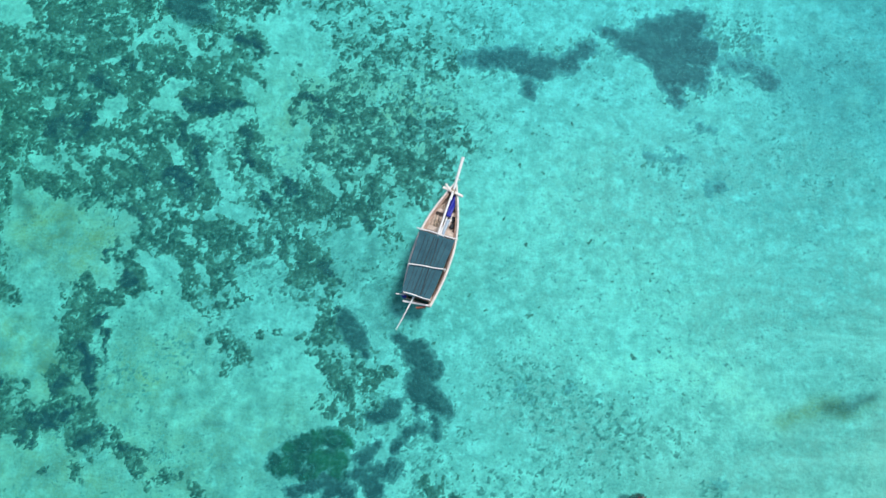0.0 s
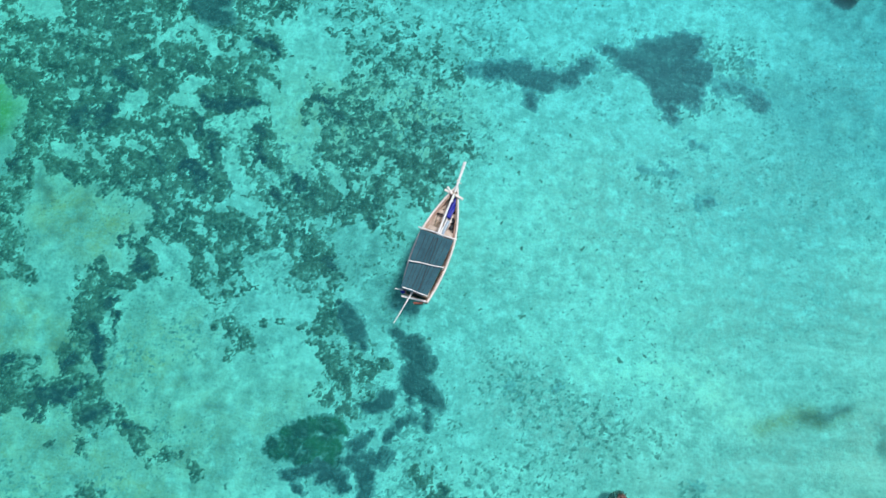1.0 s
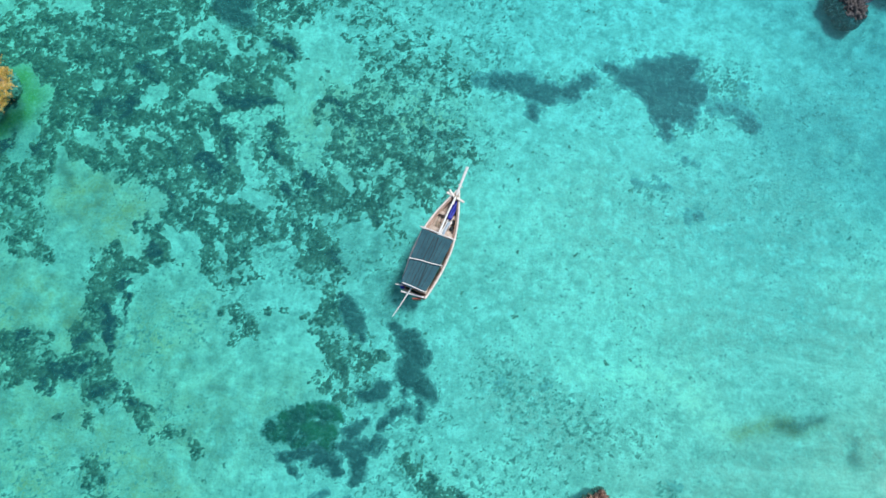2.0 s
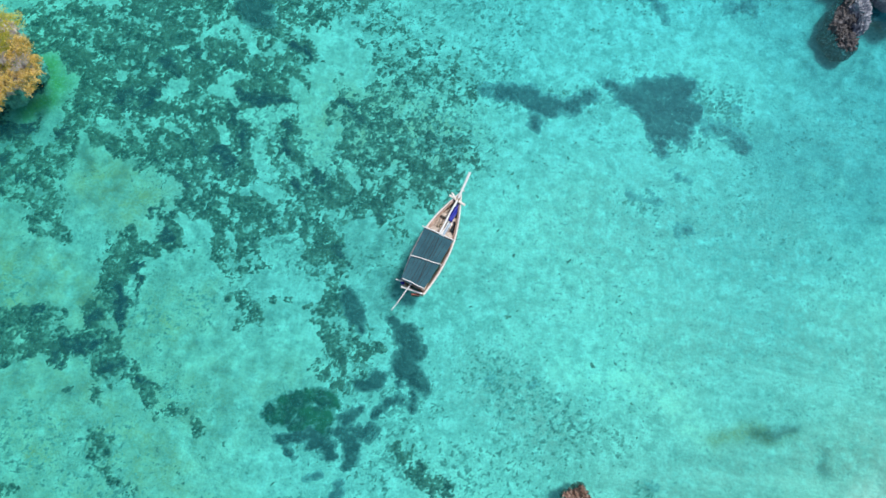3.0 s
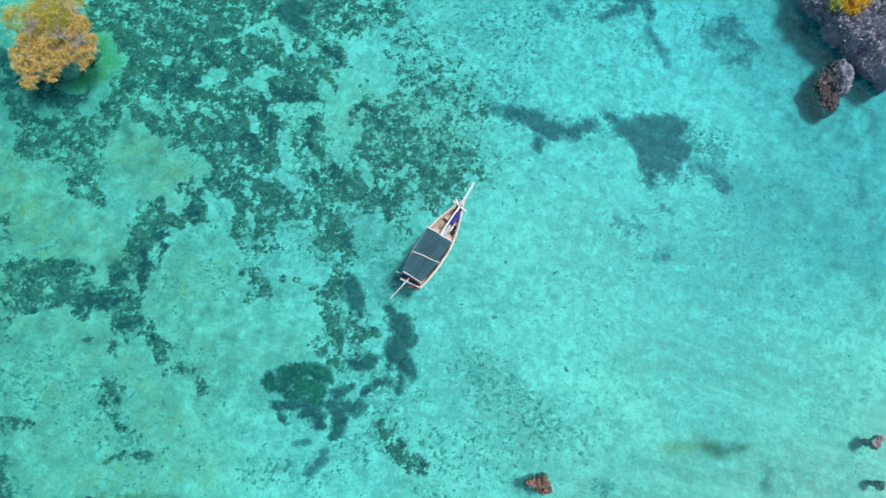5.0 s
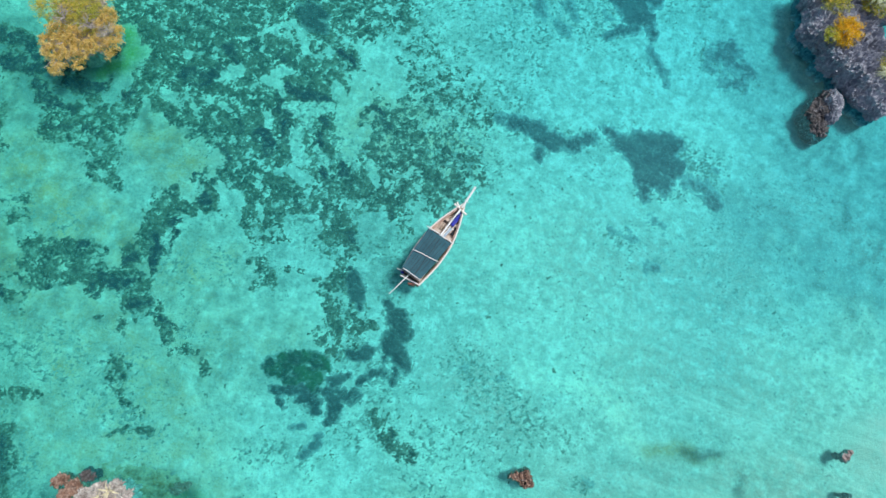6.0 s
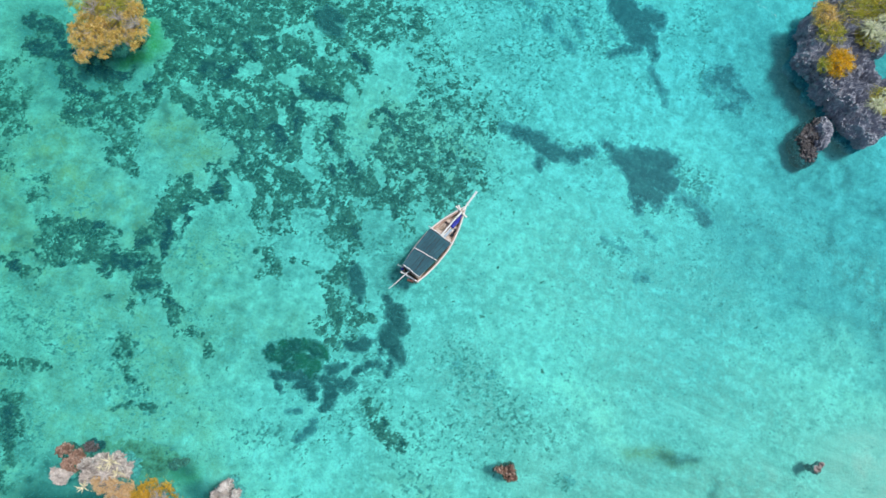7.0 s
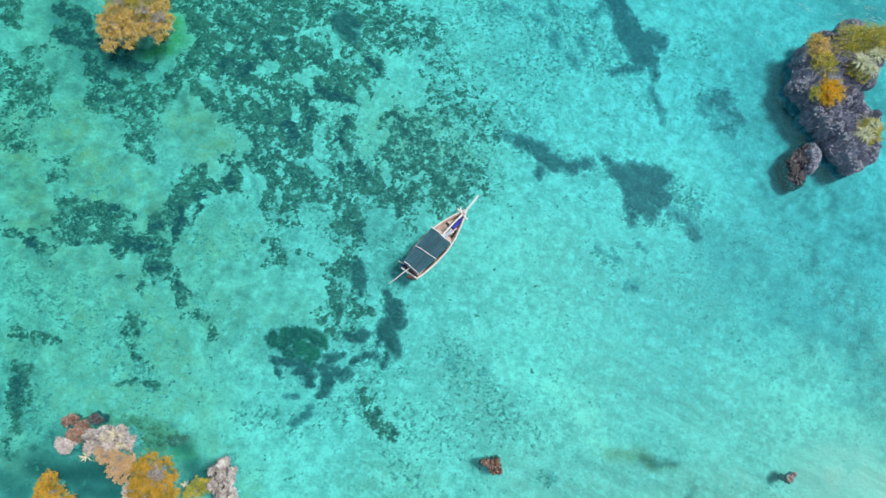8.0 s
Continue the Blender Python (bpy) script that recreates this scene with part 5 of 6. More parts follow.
bush("shrub", 25.97, 40.31, 2.3, [(0, 0, 0.3, 1.5, 1.3, 0.9), (1.1, -0.5, 0.2, 1.2, 1.1, 0.8), (0.9, 0.9, 0.2, 1.1, 1.0, 0.7)], 13000, GREEN_LEAF,
     "olive and orange shrub behind pale strap leaves", 35, 0.055, "shrubs on the grey islet", 20)
bush("shrub", 25.24, 36.72, 2.2, [(0, 0, 0.1, 0.9, 0.8, 0.6), (0.6, -0.3, 0, 0.8, 0.6, 0.5)], 7200, GREEN_LEAF,
     "olive shrub on the rim of the islet", 36, 0.055, "shrubs on the grey islet")
rosette(25.13, 36.96, 2.9, 160, 1.35, STRAPS, "pale green strap-leaved plant amid olive shrubs", 6, "strap-leaved plants on the grey islet")
rosette(26.10, 38.14, 3.0, 160, 1.3, STRAPS, "pale green strap-leaved plant amid olive shrubs", 8, "strap-leaved plants on the grey islet")
rosette(26.21, 36.86, 2.8, 140, 1.2, STRAPS, "pale green strap-leaved plant amid olive shrubs", 81, "strap-leaved plants on the grey islet")
rosette(27.62, 30.97, 2.4, 160, 1.25, STRAPS, "pale green strap-leaved plant on bare limestone", 7, "strap-leaved plants on the grey islet")
rosette(28.19, 32.25, 2.3, 130, 1.05, STRAPS, "pale green strap-leaved plant on bare limestone", 71, "strap-leaved plants on the grey islet")
bush("shrub", 28.11, 31.75, 1.9, [(0, 0, 0.1, 1.2, 1.2, 0.6), (0.4, 0.7, 0.1, 0.8, 0.7, 0.5), (-0.2, -0.6, 0, 0.8, 0.7, 0.4)], 9000, GREEN_LEAF, "low yellow-green shrub under strap leaves", 9, 0.055, "shrubs on the grey islet")

# the islet under golden bushes
rock("limestone_islet", [
    (-32.18, 13.18, -0.38, 1.58, 1.58, 1.38), (-30.93, 13.85, -0.38, 0.89, 0.89, 1.38), (-33.42, 11.66, -0.42, 1.24, 1.24, 1.32), (-33.66, 15.14, -0.38, 2.11, 2.11, 1.38), (-31.84, 12.01, -0.53, 1.07, 1.07, 1.23), (-32.67, 13.38, -1.05, 1.90, 1.90, 0.75),
], PALE_ROCK, "pale limestone islet hidden under golden bushes", 0.08, 0.7, 0.2)
bush("bush", -31.75, 12.43, 1.0, [
    (1.64, 1.95, 0.80, 0.69, 0.69, 0.60), (2.42, 1.00, 0.50, 0.62, 0.62, 0.53), (2.48, 0.03, 0.40, 0.73, 0.73, 0.63), (2.54, -0.76, 0.20, 0.38, 0.38, 0.40), (1.48, -0.39, 0.60, 0.62, 0.62, 0.53), (0.91, -1.16, 0.50, 0.77, 0.77, 0.67), (-0.17, -1.27, 0.60, 0.85, 0.85, 0.73), (-1.18, -1.82, 0.30, 0.77, 0.77, 0.67),
    (-0.67, -3.05, 0.00, 0.50, 0.50, 0.43), (-0.51, -2.39, 0.20, 0.62, 0.62, 0.53), (-0.11, -0.18, 0.80, 0.58, 0.58, 0.50), (-1.34, -0.49, 0.70, 0.77, 0.77, 0.67), (-2.28, -1.24, 0.20, 0.50, 0.50, 0.43), (0.79, -2.16, 0.10, 0.46, 0.46, 0.40), (-1.94, -1.94, 0.10, 0.42, 0.42, 0.40), (1.19, 1.11, 0.80, 0.42, 0.42, 0.40)], 52000, GOLD_LEAF,
     "golden-leaved bush covering a small islet", 12, 0.055, "bushes on the golden islet", 60)
bush("bush", -32.09, 13.51, 1.0, [(0.29, -0.16, 0.40, 0.92, 0.92, 0.80), (1.54, -0.31, 0.30, 0.69, 0.69, 0.60), (-0.83, -0.40, 0.40, 0.85, 0.85, 0.73), (0.76, 0.46, 0.30, 0.77, 0.77, 0.67), (-1.78, -0.74, 0.30, 0.69, 0.69, 0.60)], 15000, GREEN_LEAF,
     "olive bush between golden ones on a small islet", 15, 0.055, "bushes on the golden islet", 18)
bush("bush", -32.85, 14.38, 1.4, [(0.88, 0.01, 0.50, 0.92, 0.92, 0.80), (-0.39, -0.50, 0.70, 0.92, 0.92, 0.80), (-1.69, -0.96, 0.50, 1.00, 1.00, 0.87), (1.46, 1.24, 0.50, 1.00, 1.00, 0.87), (-0.84, 1.51, 0.50, 1.35, 1.35, 1.17)], 24000, GREEN_LEAF,
     "olive and yellow bush on a small islet", 13, 0.055, "bushes on the golden islet", 18)
dead_shrub(-32.79, 12.97, 2.3, 0.8, 14, "bare grey shrub amid golden bushes")
dead_shrub(-30.83, 13.01, 2.1, 0.8, 16, "bare grey shrub amid golden bushes")
dead_shrub(-29.52, 12.93, 1.9, 0.6, 17, "bare grey shrub amid golden bushes")

# the low islet of pinnacles
rock("limestone_pinnacle", [(-17.19, -17.52, -0.18, 0.50, 0.50, 1.57), (-16.41, -16.97, -0.07, 0.58, 0.58, 1.68), (-15.48, -16.58, -0.07, 0.54, 0.54, 1.68), (-14.80, -16.97, -0.22, 0.47, 0.47, 1.52), (-15.78, -17.51, -0.22, 0.74, 0.74, 1.52), (-16.87, -18.21, -0.38, 0.47, 0.47, 1.38), (-16.58, -16.60, 0.12, 0.27, 0.27, 1.88), (-15.56, -16.16, 0.18, 0.27, 0.27, 1.93), (-14.82, -16.43, 0.03, 0.27, 0.27, 1.77), (-17.29, -17.17, -0.03, 0.23, 0.23, 1.73), (-15.86, -17.29, -1.05, 1.14, 1.14, 0.65)],
     PALE_ROCK, "pale pinkish grey limestone pinnacles with dry shrubs", 0.04, 1.2, 0.05, freq=2.9, spike=0.75)
rock("limestone_pinnacle", [(-8.35, -15.68, 0.12, 0.27, 0.27, 1.88), (-7.78, -14.99, 0.38, 0.27, 0.27, 2.12), (-7.17, -15.30, 0.12, 0.27, 0.27, 1.88), (-7.72, -15.65, 0.07, 0.39, 0.39, 1.82), (-7.13, -16.00, -0.07, 0.50, 0.50, 1.68), (-7.61, -16.66, -0.18, 0.66, 0.66, 1.57), (-6.72, -17.11, -0.28, 0.77, 0.77, 1.48), (-7.49, -16.60, -1.05, 0.86, 0.86, 0.65)],
     PALE_ROCK, "pale grey limestone pinnacle with jagged crest", 0.04, 1.2, 0.05, freq=2.9, spike=0.85)
rock("limestone_islet", [(-12.28, -18.49, -0.58, 1.24, 1.24, 1.18), (-12.87, -19.59, -0.58, 1.07, 1.07, 1.18), (-11.32, -18.04, -0.58, 0.85, 0.85, 1.18), (-11.38, -19.66, -0.58, 1.53, 1.53, 1.18), (-11.98, -18.92, -1.05, 1.52, 1.52, 0.65), (-14.69, -18.50, -0.58, 0.70, 0.70, 1.18)],
     PALE_ROCK, "low pale limestone islet under amber bushes", 0.075, 0.7, 0.15)
rock("limestone_islet", [(-18.12, -22.00, -0.58, 0.68, 0.68, 1.18), (-17.29, -22.44, -0.58, 0.83, 0.83, 1.18)], PALE_ROCK, "small pale limestone stack under amber bushes", 0.075, 0.6, 0.15)
rock("reef_boulder", [(-18.40, -17.25, -0.20, 0.60, 0.58, 0.80), (-18.58, -17.85, -0.20, 0.60, 0.55, 0.72), (-17.92, -17.45, -0.25, 0.52, 0.50, 0.75), (-18.05, -18.00, -0.30, 0.45, 0.45, 0.62)], RUST_ROCK, "rust-brown coral boulders awash beside pale pinnacles", 0.04, 0.85, freq=2.6, group="reef boulders round the pinnacles")
rock("reef_boulder", [(-19.30, -17.15, -0.18, 0.50, 0.46, 0.62), (-19.65, -17.45, -0.22, 0.34, 0.34, 0.5)], RUST_ROCK, "small rust-orange coral boulder awash", 0.04, 0.8, freq=2.6, group="reef boulders round the pinnacles")
rock("reef_boulder", [(-18.85, -18.95, -0.12, 0.56, 0.52, 0.72), (-18.50, -18.55, -0.20, 0.50, 0.48, 0.66), (-19.25, -18.65, -0.2, 0.36, 0.36, 0.5)], PALE_ROCK, "grey coral boulder awash beside pinnacles", 0.04, 0.9, freq=2.8, group="reef boulders round the pinnacles")
rock("reef_boulder", [(-17.95, -16.45, -0.30, 0.48, 0.42, 0.62), (-17.50, -16.30, -0.35, 0.36, 0.36, 0.55)], BROWN_ROCK, "dark brown coral boulders awash on the sand", 0.04, 0.8, freq=2.6, group="reef boulders round the pinnacles")
rock("reef_boulder", [(-12.20, -15.62, -0.95, 0.36, 0.34, 0.55), (-11.80, -15.30, -1.05, 0.30, 0.30, 0.45)], RUST_ROCK, "small brown reef stone just under water", 0.04, 0.8, freq=2.6, group="reef boulders round the pinnacles")
bush("bush", -12.11, -18.02, 0.8, [(-0.38, 1.08, 0.50, 0.65, 0.65, 0.57), (-0.64, 0.34, 0.50, 0.65, 0.65, 0.57), (0.59, 1.24, 0.40, 0.62, 0.62, 0.53), (1.42, 0.76, 0.20, 0.50, 0.50, 0.43), (-0.04, -0.21, 0.70, 0.73, 0.73, 0.63), (1.48, -0.08, 0.60, 0.77, 0.77, 0.67), (-0.21, -0.94, 0.40, 0.69, 0.69, 0.60), (0.89, -1.00, 0.60, 0.92, 0.92, 0.80), (2.12, -0.27, 0.20, 0.46, 0.46, 0.40)], 34000, AMBER_LEAF,
     "amber-leaved bush over a low islet", 21, 0.055, "bushes on the pinnacle islet", 26, hole=(0.45, 0.55, 0.42))
bush("bush", -15.28, -18.25, 0.7, [(-0.24, 0.27, 0.30, 0.58, 0.58, 0.50), (0.74, 0.48, 0.40, 0.65, 0.65, 0.57), (1.48, 0.08, 0.30, 0.58, 0.58, 0.50), (0.83, -0.30, 0.20, 0.54, 0.54, 0.47), (-0.71, 0.31, 0.30, 0.35, 0.35, 0.40), (1.49, -0.65, 0.20, 0.46, 0.46, 0.40), (1.43, 0.88, 0.40, 0.38, 0.38, 0.40)], 19000, DRY_LEAF,
     "dry pinkish tan bush on pale limestone", 22, 0.055, "bushes on the pinnacle islet")
bush("bush", -18.27, -21.29, 0.7, [(0.39, 0.38, 0.60, 0.62, 0.62, 0.53), (0.11, -0.27, 0.30, 0.50, 0.50, 0.43), (1.04, -0.08, 0.40, 0.50, 0.50, 0.43), (0.43, -0.76, 0.40, 0.54, 0.54, 0.47), (2.04, -0.27, 0.20, 0.46, 0.46, 0.40)], 16000, AMBER_LEAF, "amber-leaved bush on a limestone stack", 23, 0.055, "bushes on the pinnacle islet")
bush("bush", -8.72, -17.64, 0.5, [(0.11, 0.39, 0.20, 0.65, 0.65, 0.57), (0.52, 0.82, 0.20, 0.42, 0.42, 0.40), (-0.22, -0.17, 0.10, 0.50, 0.50, 0.43)], 8400, GREEN_LEAF, "yellow-green bush beside a pale pinnacle", 24, 0.055, "bushes on the pinnacle islet")
dead_shrub(-11.45, -17.25, 1.3, 0.62, 25, "bare grey shrub amid amber leaves")
rosette(-15.43, -16.24, 1.8, 14, 0.95, CREAM_STRAPS, "cream strap-leaved plant on a limestone pinnacle", 26, "cream plants on the pinnacles")
rosette(-14.80, -16.76, 1.6, 12, 0.9, CREAM_STRAPS, "cream strap-leaved plant on a limestone pinnacle", 27, "cream plants on the pinnacles")
rosette(-16.64, -18.57, 1.0, 12, 0.9, CREAM_STRAPS, "cream strap-leaved plant on a limestone pinnacle", 28, "cream plants on the pinnacles")
rosette(-15.90, -16.85, 1.7, 9, 0.7, CREAM_STRAPS, "cream strap-leaved plant on a limestone pinnacle", 29, "cream plants on the pinnacles")
rosette(-9.58, -17.43, 0.8, 10, 0.6, CREAM_STRAPS, "small cream strap-leaved plant beside a pinnacle", 30, "cream plants on the pinnacles")

# lone stones
rock("coral_head", [(10.32, -6.75, -0.25, 0.48, 0.44, 0.85), (10.62, -7.02, -0.25, 0.36, 0.34, 0.72), (9.85, -7.05, -0.30, 0.34, 0.32, 0.66), (9.42, -7.18, -0.35, 0.28, 0.26, 0.58), (10.32, -7.28, -0.35, 0.28, 0.28, 0.60)],
     RUST_ROCK, "rust-orange coral head awash on turquoise sand", 0.035, 0.95, freq=3.0)
rock("reef_stone", [(31.80, 1.95, -0.24, 0.36, 0.42, 0.46), (31.98, 2.32, -0.26, 0.28, 0.28, 0.42), (31.86, 1.90, -0.95, 0.24, 0.30, 0.70)], REEF_STONE, "small brown-grey reef stone awash on pale sand", 0.04, 0.35, freq=2.2, group="reef stones on the shoal")
rock("reef_stone", [(32.6, -0.6, -0.45, 0.24, 0.26, 0.45), (32.8, -0.85, -0.55, 0.20, 0.20, 0.40), (32.68, -0.7, -1.1, 0.20, 0.20, 0.55)], REEF_STONE, "small dark reef stone under shallow water", 0.04, 0.35, freq=2.2, group="reef stones on the shoal")


def foam_streaks(lines, label):
    """Thin broken flecks of foam along a few wave crests (x1, y1, x2, y2, flecks)."""
    rng = np.random.RandomState(61)
    verts, faces = [], []
    for x1, y1, x2, y2, flecks in lines:
        d = Vector((x2 - x1, y2 - y1, 0)).normalized()
        for k in range(flecks):
            f = rng.rand()
            c = Vector((x1 + (x2 - x1) * f, y1 + (y2 - y1) * f, 0.03)) + Vector((-d.y, d.x, 0)) * rng.normal() * 0.16
            length, width = 0.10 + 0.30 * rng.rand() ** 2, 0.010 + 0.016 * rng.rand()
            e = (d + Vector((rng.normal(), rng.normal(), 0)) * 0.25).normalized()
            s = Vector((-e.y, e.x, 0))
            i = len(verts)
            bow = s * rng.normal() * 0.06
            verts += [c - e * length, c + s * width + bow, c + e * length, c - s * width + bow, c + bow + Vector((0, 0, 0.02))]
            faces += [(i, i + 3, i + 4), (i + 3, i + 2, i + 4), (i + 2, i + 1, i + 4), (i + 1, i, i + 4)]
    return tagged(raw("sea_foam", verts, faces, FOAM), label, "foam", "", "stuff")


foam_streaks([(16.51, 38.19, 18.90, 37.36, 9), (19.43, 42.86, 21.12, 42.68, 10), (22.51, 43.44, 24.32, 43.60, 8), (23.76, 45.49, 27.55, 46.16, 16), (25.12, 44.85, 27.85, 45.09, 12)], "thin white foam flecks on ripples")


# ---- the boat ----
boat = root("dhow", pose(-1.42, 6.70, 0, 0, 0, -18.6) @ Matrix.Diagonal((0.95, 1.0, 1.0, 1)), "weathered wooden sailing dhow with a slate-blue awning", "boat")


def axis_x(y):
    """The hull's middle line."""
    return 0.32 - 0.045 * y


def half_beam(y):
    t = (y + 3.3) / 6.9
    fore = np.clip((3.62 - y) / 4.0, 0, 1)
    return 1.13 * float(np.sin(np.pi / 2 * min(1.0, fore)) ** 0.95) * (1 - 0.27 * float(np.clip((-1.0 - y) / 2.3, 0, 1)) ** 1.6) if t < 1 else 0.02


def sheer(y):
    return 0.58 + 0.34 * max(0.0, y / 3.6) ** 2 + 0.14 * max(0.0, -y / 3.3) ** 2


def skin(y, u):
    """A place on the hull's outside: u from 0 at the gunwale to 1 at the keel."""
    b, s = half_beam(y), sheer(y)
    keel = -0.42 + 0.35 * max(0.0, y / 3.6) ** 4
    return b * math.cos(u * math.pi / 2) ** 0.75, s + (keel - s) * math.sin(u * math.pi / 2) ** 1.25


stations = [-3.3 + 6.88 * i / 30 for i in range(31)]
edges = [0.0, 0.18, 0.36, 0.54, 0.72, 0.99]
for side in (-1, 1):
    for k in range(5):
        bm = bmesh.new()
        rings = []
        for y in stations:
            ring = []
            for u, out in ((edges[k] - 0.006, 0.012), (edges[k + 1] - 0.012, 0.0), (edges[k + 1] - 0.012, -0.045), (edges[k] - 0.006, -0.033)):
                w, z = skin(y, max(0.0, u))
                ring.append(bm.verts.new((axis_x(y) + side * max(0.004, w + out), y, z)))
            rings.append(ring)
        for p, q in zip(rings, rings[1:]):
            for j in range(4):
                bm.faces.new((p[j], p[(j + 1) % 4], q[(j + 1) % 4], q[j]))
        bm.faces.new(rings[0][::-1])
        bm.faces.new(rings[-1])
        bmesh.ops.recalc_face_normals(bm, faces=bm.faces)
        part("plank", bm, HULL_WOOD, boat)
    bm = bmesh.new()
    crooked(bm, [(axis_x(y) + side * (half_beam(y) + 0.01), y, sheer(y) + 0.035) for y in stations], 0.072, 0.06, 6)
    part("gunwale", bm, PALE_WOOD, boat, "bleached wooden gunwale")
    bm = bmesh.new()
    crooked(bm, [(axis_x(y) + side * (half_beam(y) - 0.10), y, sheer(y) - 0.10) for y in stations[:29]], 0.04, 0.035, 5)
    part("inner_rail", bm, HULL_WOOD, boat)
bm = bmesh.new()
plank(bm, pose(axis_x(-3.3), -3.31, 0.22), 1.62, 0.06, 0.92)
part("transom", bm, HULL_WOOD, boat)
bm = bmesh.new()
plank(bm, pose(axis_x(0), -0.1, -0.42, 0, 0, 2.6), 0.10, 6.4, 0.14)
part("keel", bm, HULL_WOOD, boat)
# stem and bowsprit
bm = bmesh.new()
crooked(bm, [(0.17, 3.45, -0.1), (0.16, 3.58, 0.5), (0.14, 3.72, 1.05)], 0.09, 0.07, 8)
part("stem_post", bm, HULL_WOOD, boat)
bm = bmesh.new()
crooked(bm, [(0.24, 2.6, 0.95), (0.15, 3.78, 1.16), (0.06, 4.98, 1.45)], 0.06, 0.10, 10)
bowsprit = part("bowsprit", bm, WHITE_POLE, boat, "whitewashed bowsprit")
bm = bmesh.new()
bar(bm, (0.02, 3.84, 1.16), (0.36, 3.76, 1.16), 0.035, 0.03)
part("cleat", bm, PALE_WOOD, bowsprit)
# cross beam at the bow
bm = bmesh.new()
plank(bm, pose(0.19, 3.06, 0.98, 0, 0, -5), 1.30, 0.14, 0.09, 0.02)
beam = part("cross_beam", bm, PALE_WOOD, boat, "bleached cross beam")
bm = bmesh.new()
plank(bm, pose(-0.10, 3.16, 1.06, 0, 0, -32), 0.62, 0.12, 0.06, 0.015)
part("cross_beam", bm, PALE_WOOD, boat)
bm = bmesh.new()
for k in range(5):
    bar(bm, (0.10, 3.0 + 0.04 * k, 1.10), (0.31, 3.0 + 0.04 * k, 1.10), 0.02, sides=6)
part("lashing", bm, ROPE, beam)
# floor, ribs and thwarts
for k in range(9):
    x = -0.72 + 0.18 * k
    top_y = 2.9 - 1.15 * abs(x) ** 1.5 * 1.5
    bm = bmesh.new()
    plank(bm, pose(0.26 + x, (top_y - 3.1) / 2, 0.12 + 0.02 * math.sin(k * 2.1), 0, 0, 2.6), 0.165, top_y + 3.1, 0.03)
    part("floor_board", bm, DECK_WOOD, boat)
for y in (2.5, 2.0, 1.5, 1.0, 0.5, -0.2, -1.0, -1.8, -2.6):
    pts = []
    for u in (0.04, 0.2, 0.36, 0.5):
        w, z = skin(y, u)
        pts.append((w - 0.08, z))
    for side in (-1, 1):
        bm = bmesh.new()
        crooked(bm, [(axis_x(y) + side * w, y, z) for w, z in pts], 0.035, 0.035, 5)
        part("rib", bm, HULL_WOOD, boat)
for y, wide in ((1.95, 0.22), (0.85, 0.26), (-2.9, 0.3)):
    bm = bmesh.new()
    plank(bm, pose(axis_x(y), y, 0.46, 0, 0, 1.5), 2 * half_beam(y) - 0.16, wide, 0.045)
    part("thwart", bm, DECK_WOOD, boat)
# spar from the bow to the awning
bm = bmesh.new()
crooked(bm, [(0.20, 3.05, 1.12), (0.23, 2.0, 1.28), (0.28, 1.2, 1.42), (0.34, 0.35, 1.60)], 0.055, 0.07, 8)
part("spar", bm, WHITE_POLE, boat, "whitewashed spar")
bm = bmesh.new()
crooked(bm, [(0.52, 1.55, 0.62), (0.50, 0.9, 0.75), (0.55, 0.35, 0.85)], 0.10, 0.08, 8)
part("rolled_cloth", bm, PALE_BLUE, boat, "pale blue rolled cloth")
for side in (-1, 1):   # wide boards along the sheer of the bow
    verts, faces = [], []
    for i in range(14):
        y = 0.25 + 2.7 * i / 13
        outer, inner = half_beam(y) - 0.02, half_beam(y) - (0.26 if side < 0 else 0.20) * (1 - 0.4 * i / 13)
        for w, drop in ((outer, 0.0), (max(0.03, inner), 0.05)):
            verts.append((axis_x(y) + side * w, y, sheer(y) + 0.01 - drop + 0.012 * math.sin(5 * y)))
    for i in range(13):
        q = 2 * i
        faces.append((q, q + 1, q + 3, q + 2) if side < 0 else (q, q + 2, q + 3, q + 1))
    board = raw("side_deck", verts, faces, HULL_WOOD, boat, False, "pinkish weathered side deck")
    board.modifiers.new("thickness", "SOLIDIFY").thickness = 0.03
bm = bmesh.new()
crooked(bm, [(0.36, 1.7, 0.55), (0.40, 1.2, 0.62), (0.36, 0.8, 0.70), (0.42, 0.4, 0.78)], 0.05, 0.07, 7)
part("rolled_sail", bm, WHITE_POLE, boat, "white rolled sailcloth")
bm = bmesh.new()
crooked(bm, [(0.62, 1.95, 0.50), (0.60, 1.6, 0.52), (0.66, 1.25, 0.54)], 0.035, 0.03, 6)
part("oar", bm, PALE_WOOD, boat)
# blue tarpaulin in the bow, crumpled
rng = np.random.RandomState(5)
verts, faces = [], []
for i in range(13):
    t = i / 12
    y = 2.95 - 1.25 * t
    mid, wide = 0.36 + 0.06 * t, 0.11 + 0.08 * math.sin(min(1, t * 1.5) * 1.5) - 0.16 * max(0, t - 0.6)
    for j in range(9):
        s = -1 + j / 4
        verts.append((mid + s * wide, y, 0.70 - 0.10 * s * s + 0.05 * math.sin(5 * t + 4 * s) + 0.03 * rng.rand()))
for i in range(12):
    for j in range(8):
        q = 9 * i + j
        faces.append((q, q + 1, q + 10, q + 9))
tarp = raw("tarpaulin", verts, faces, BLUE_TARP, boat, True, "crumpled bright blue tarpaulin")
thick = tarp.modifiers.new("thickness", "SOLIDIFY")
thick.thickness = 0.02
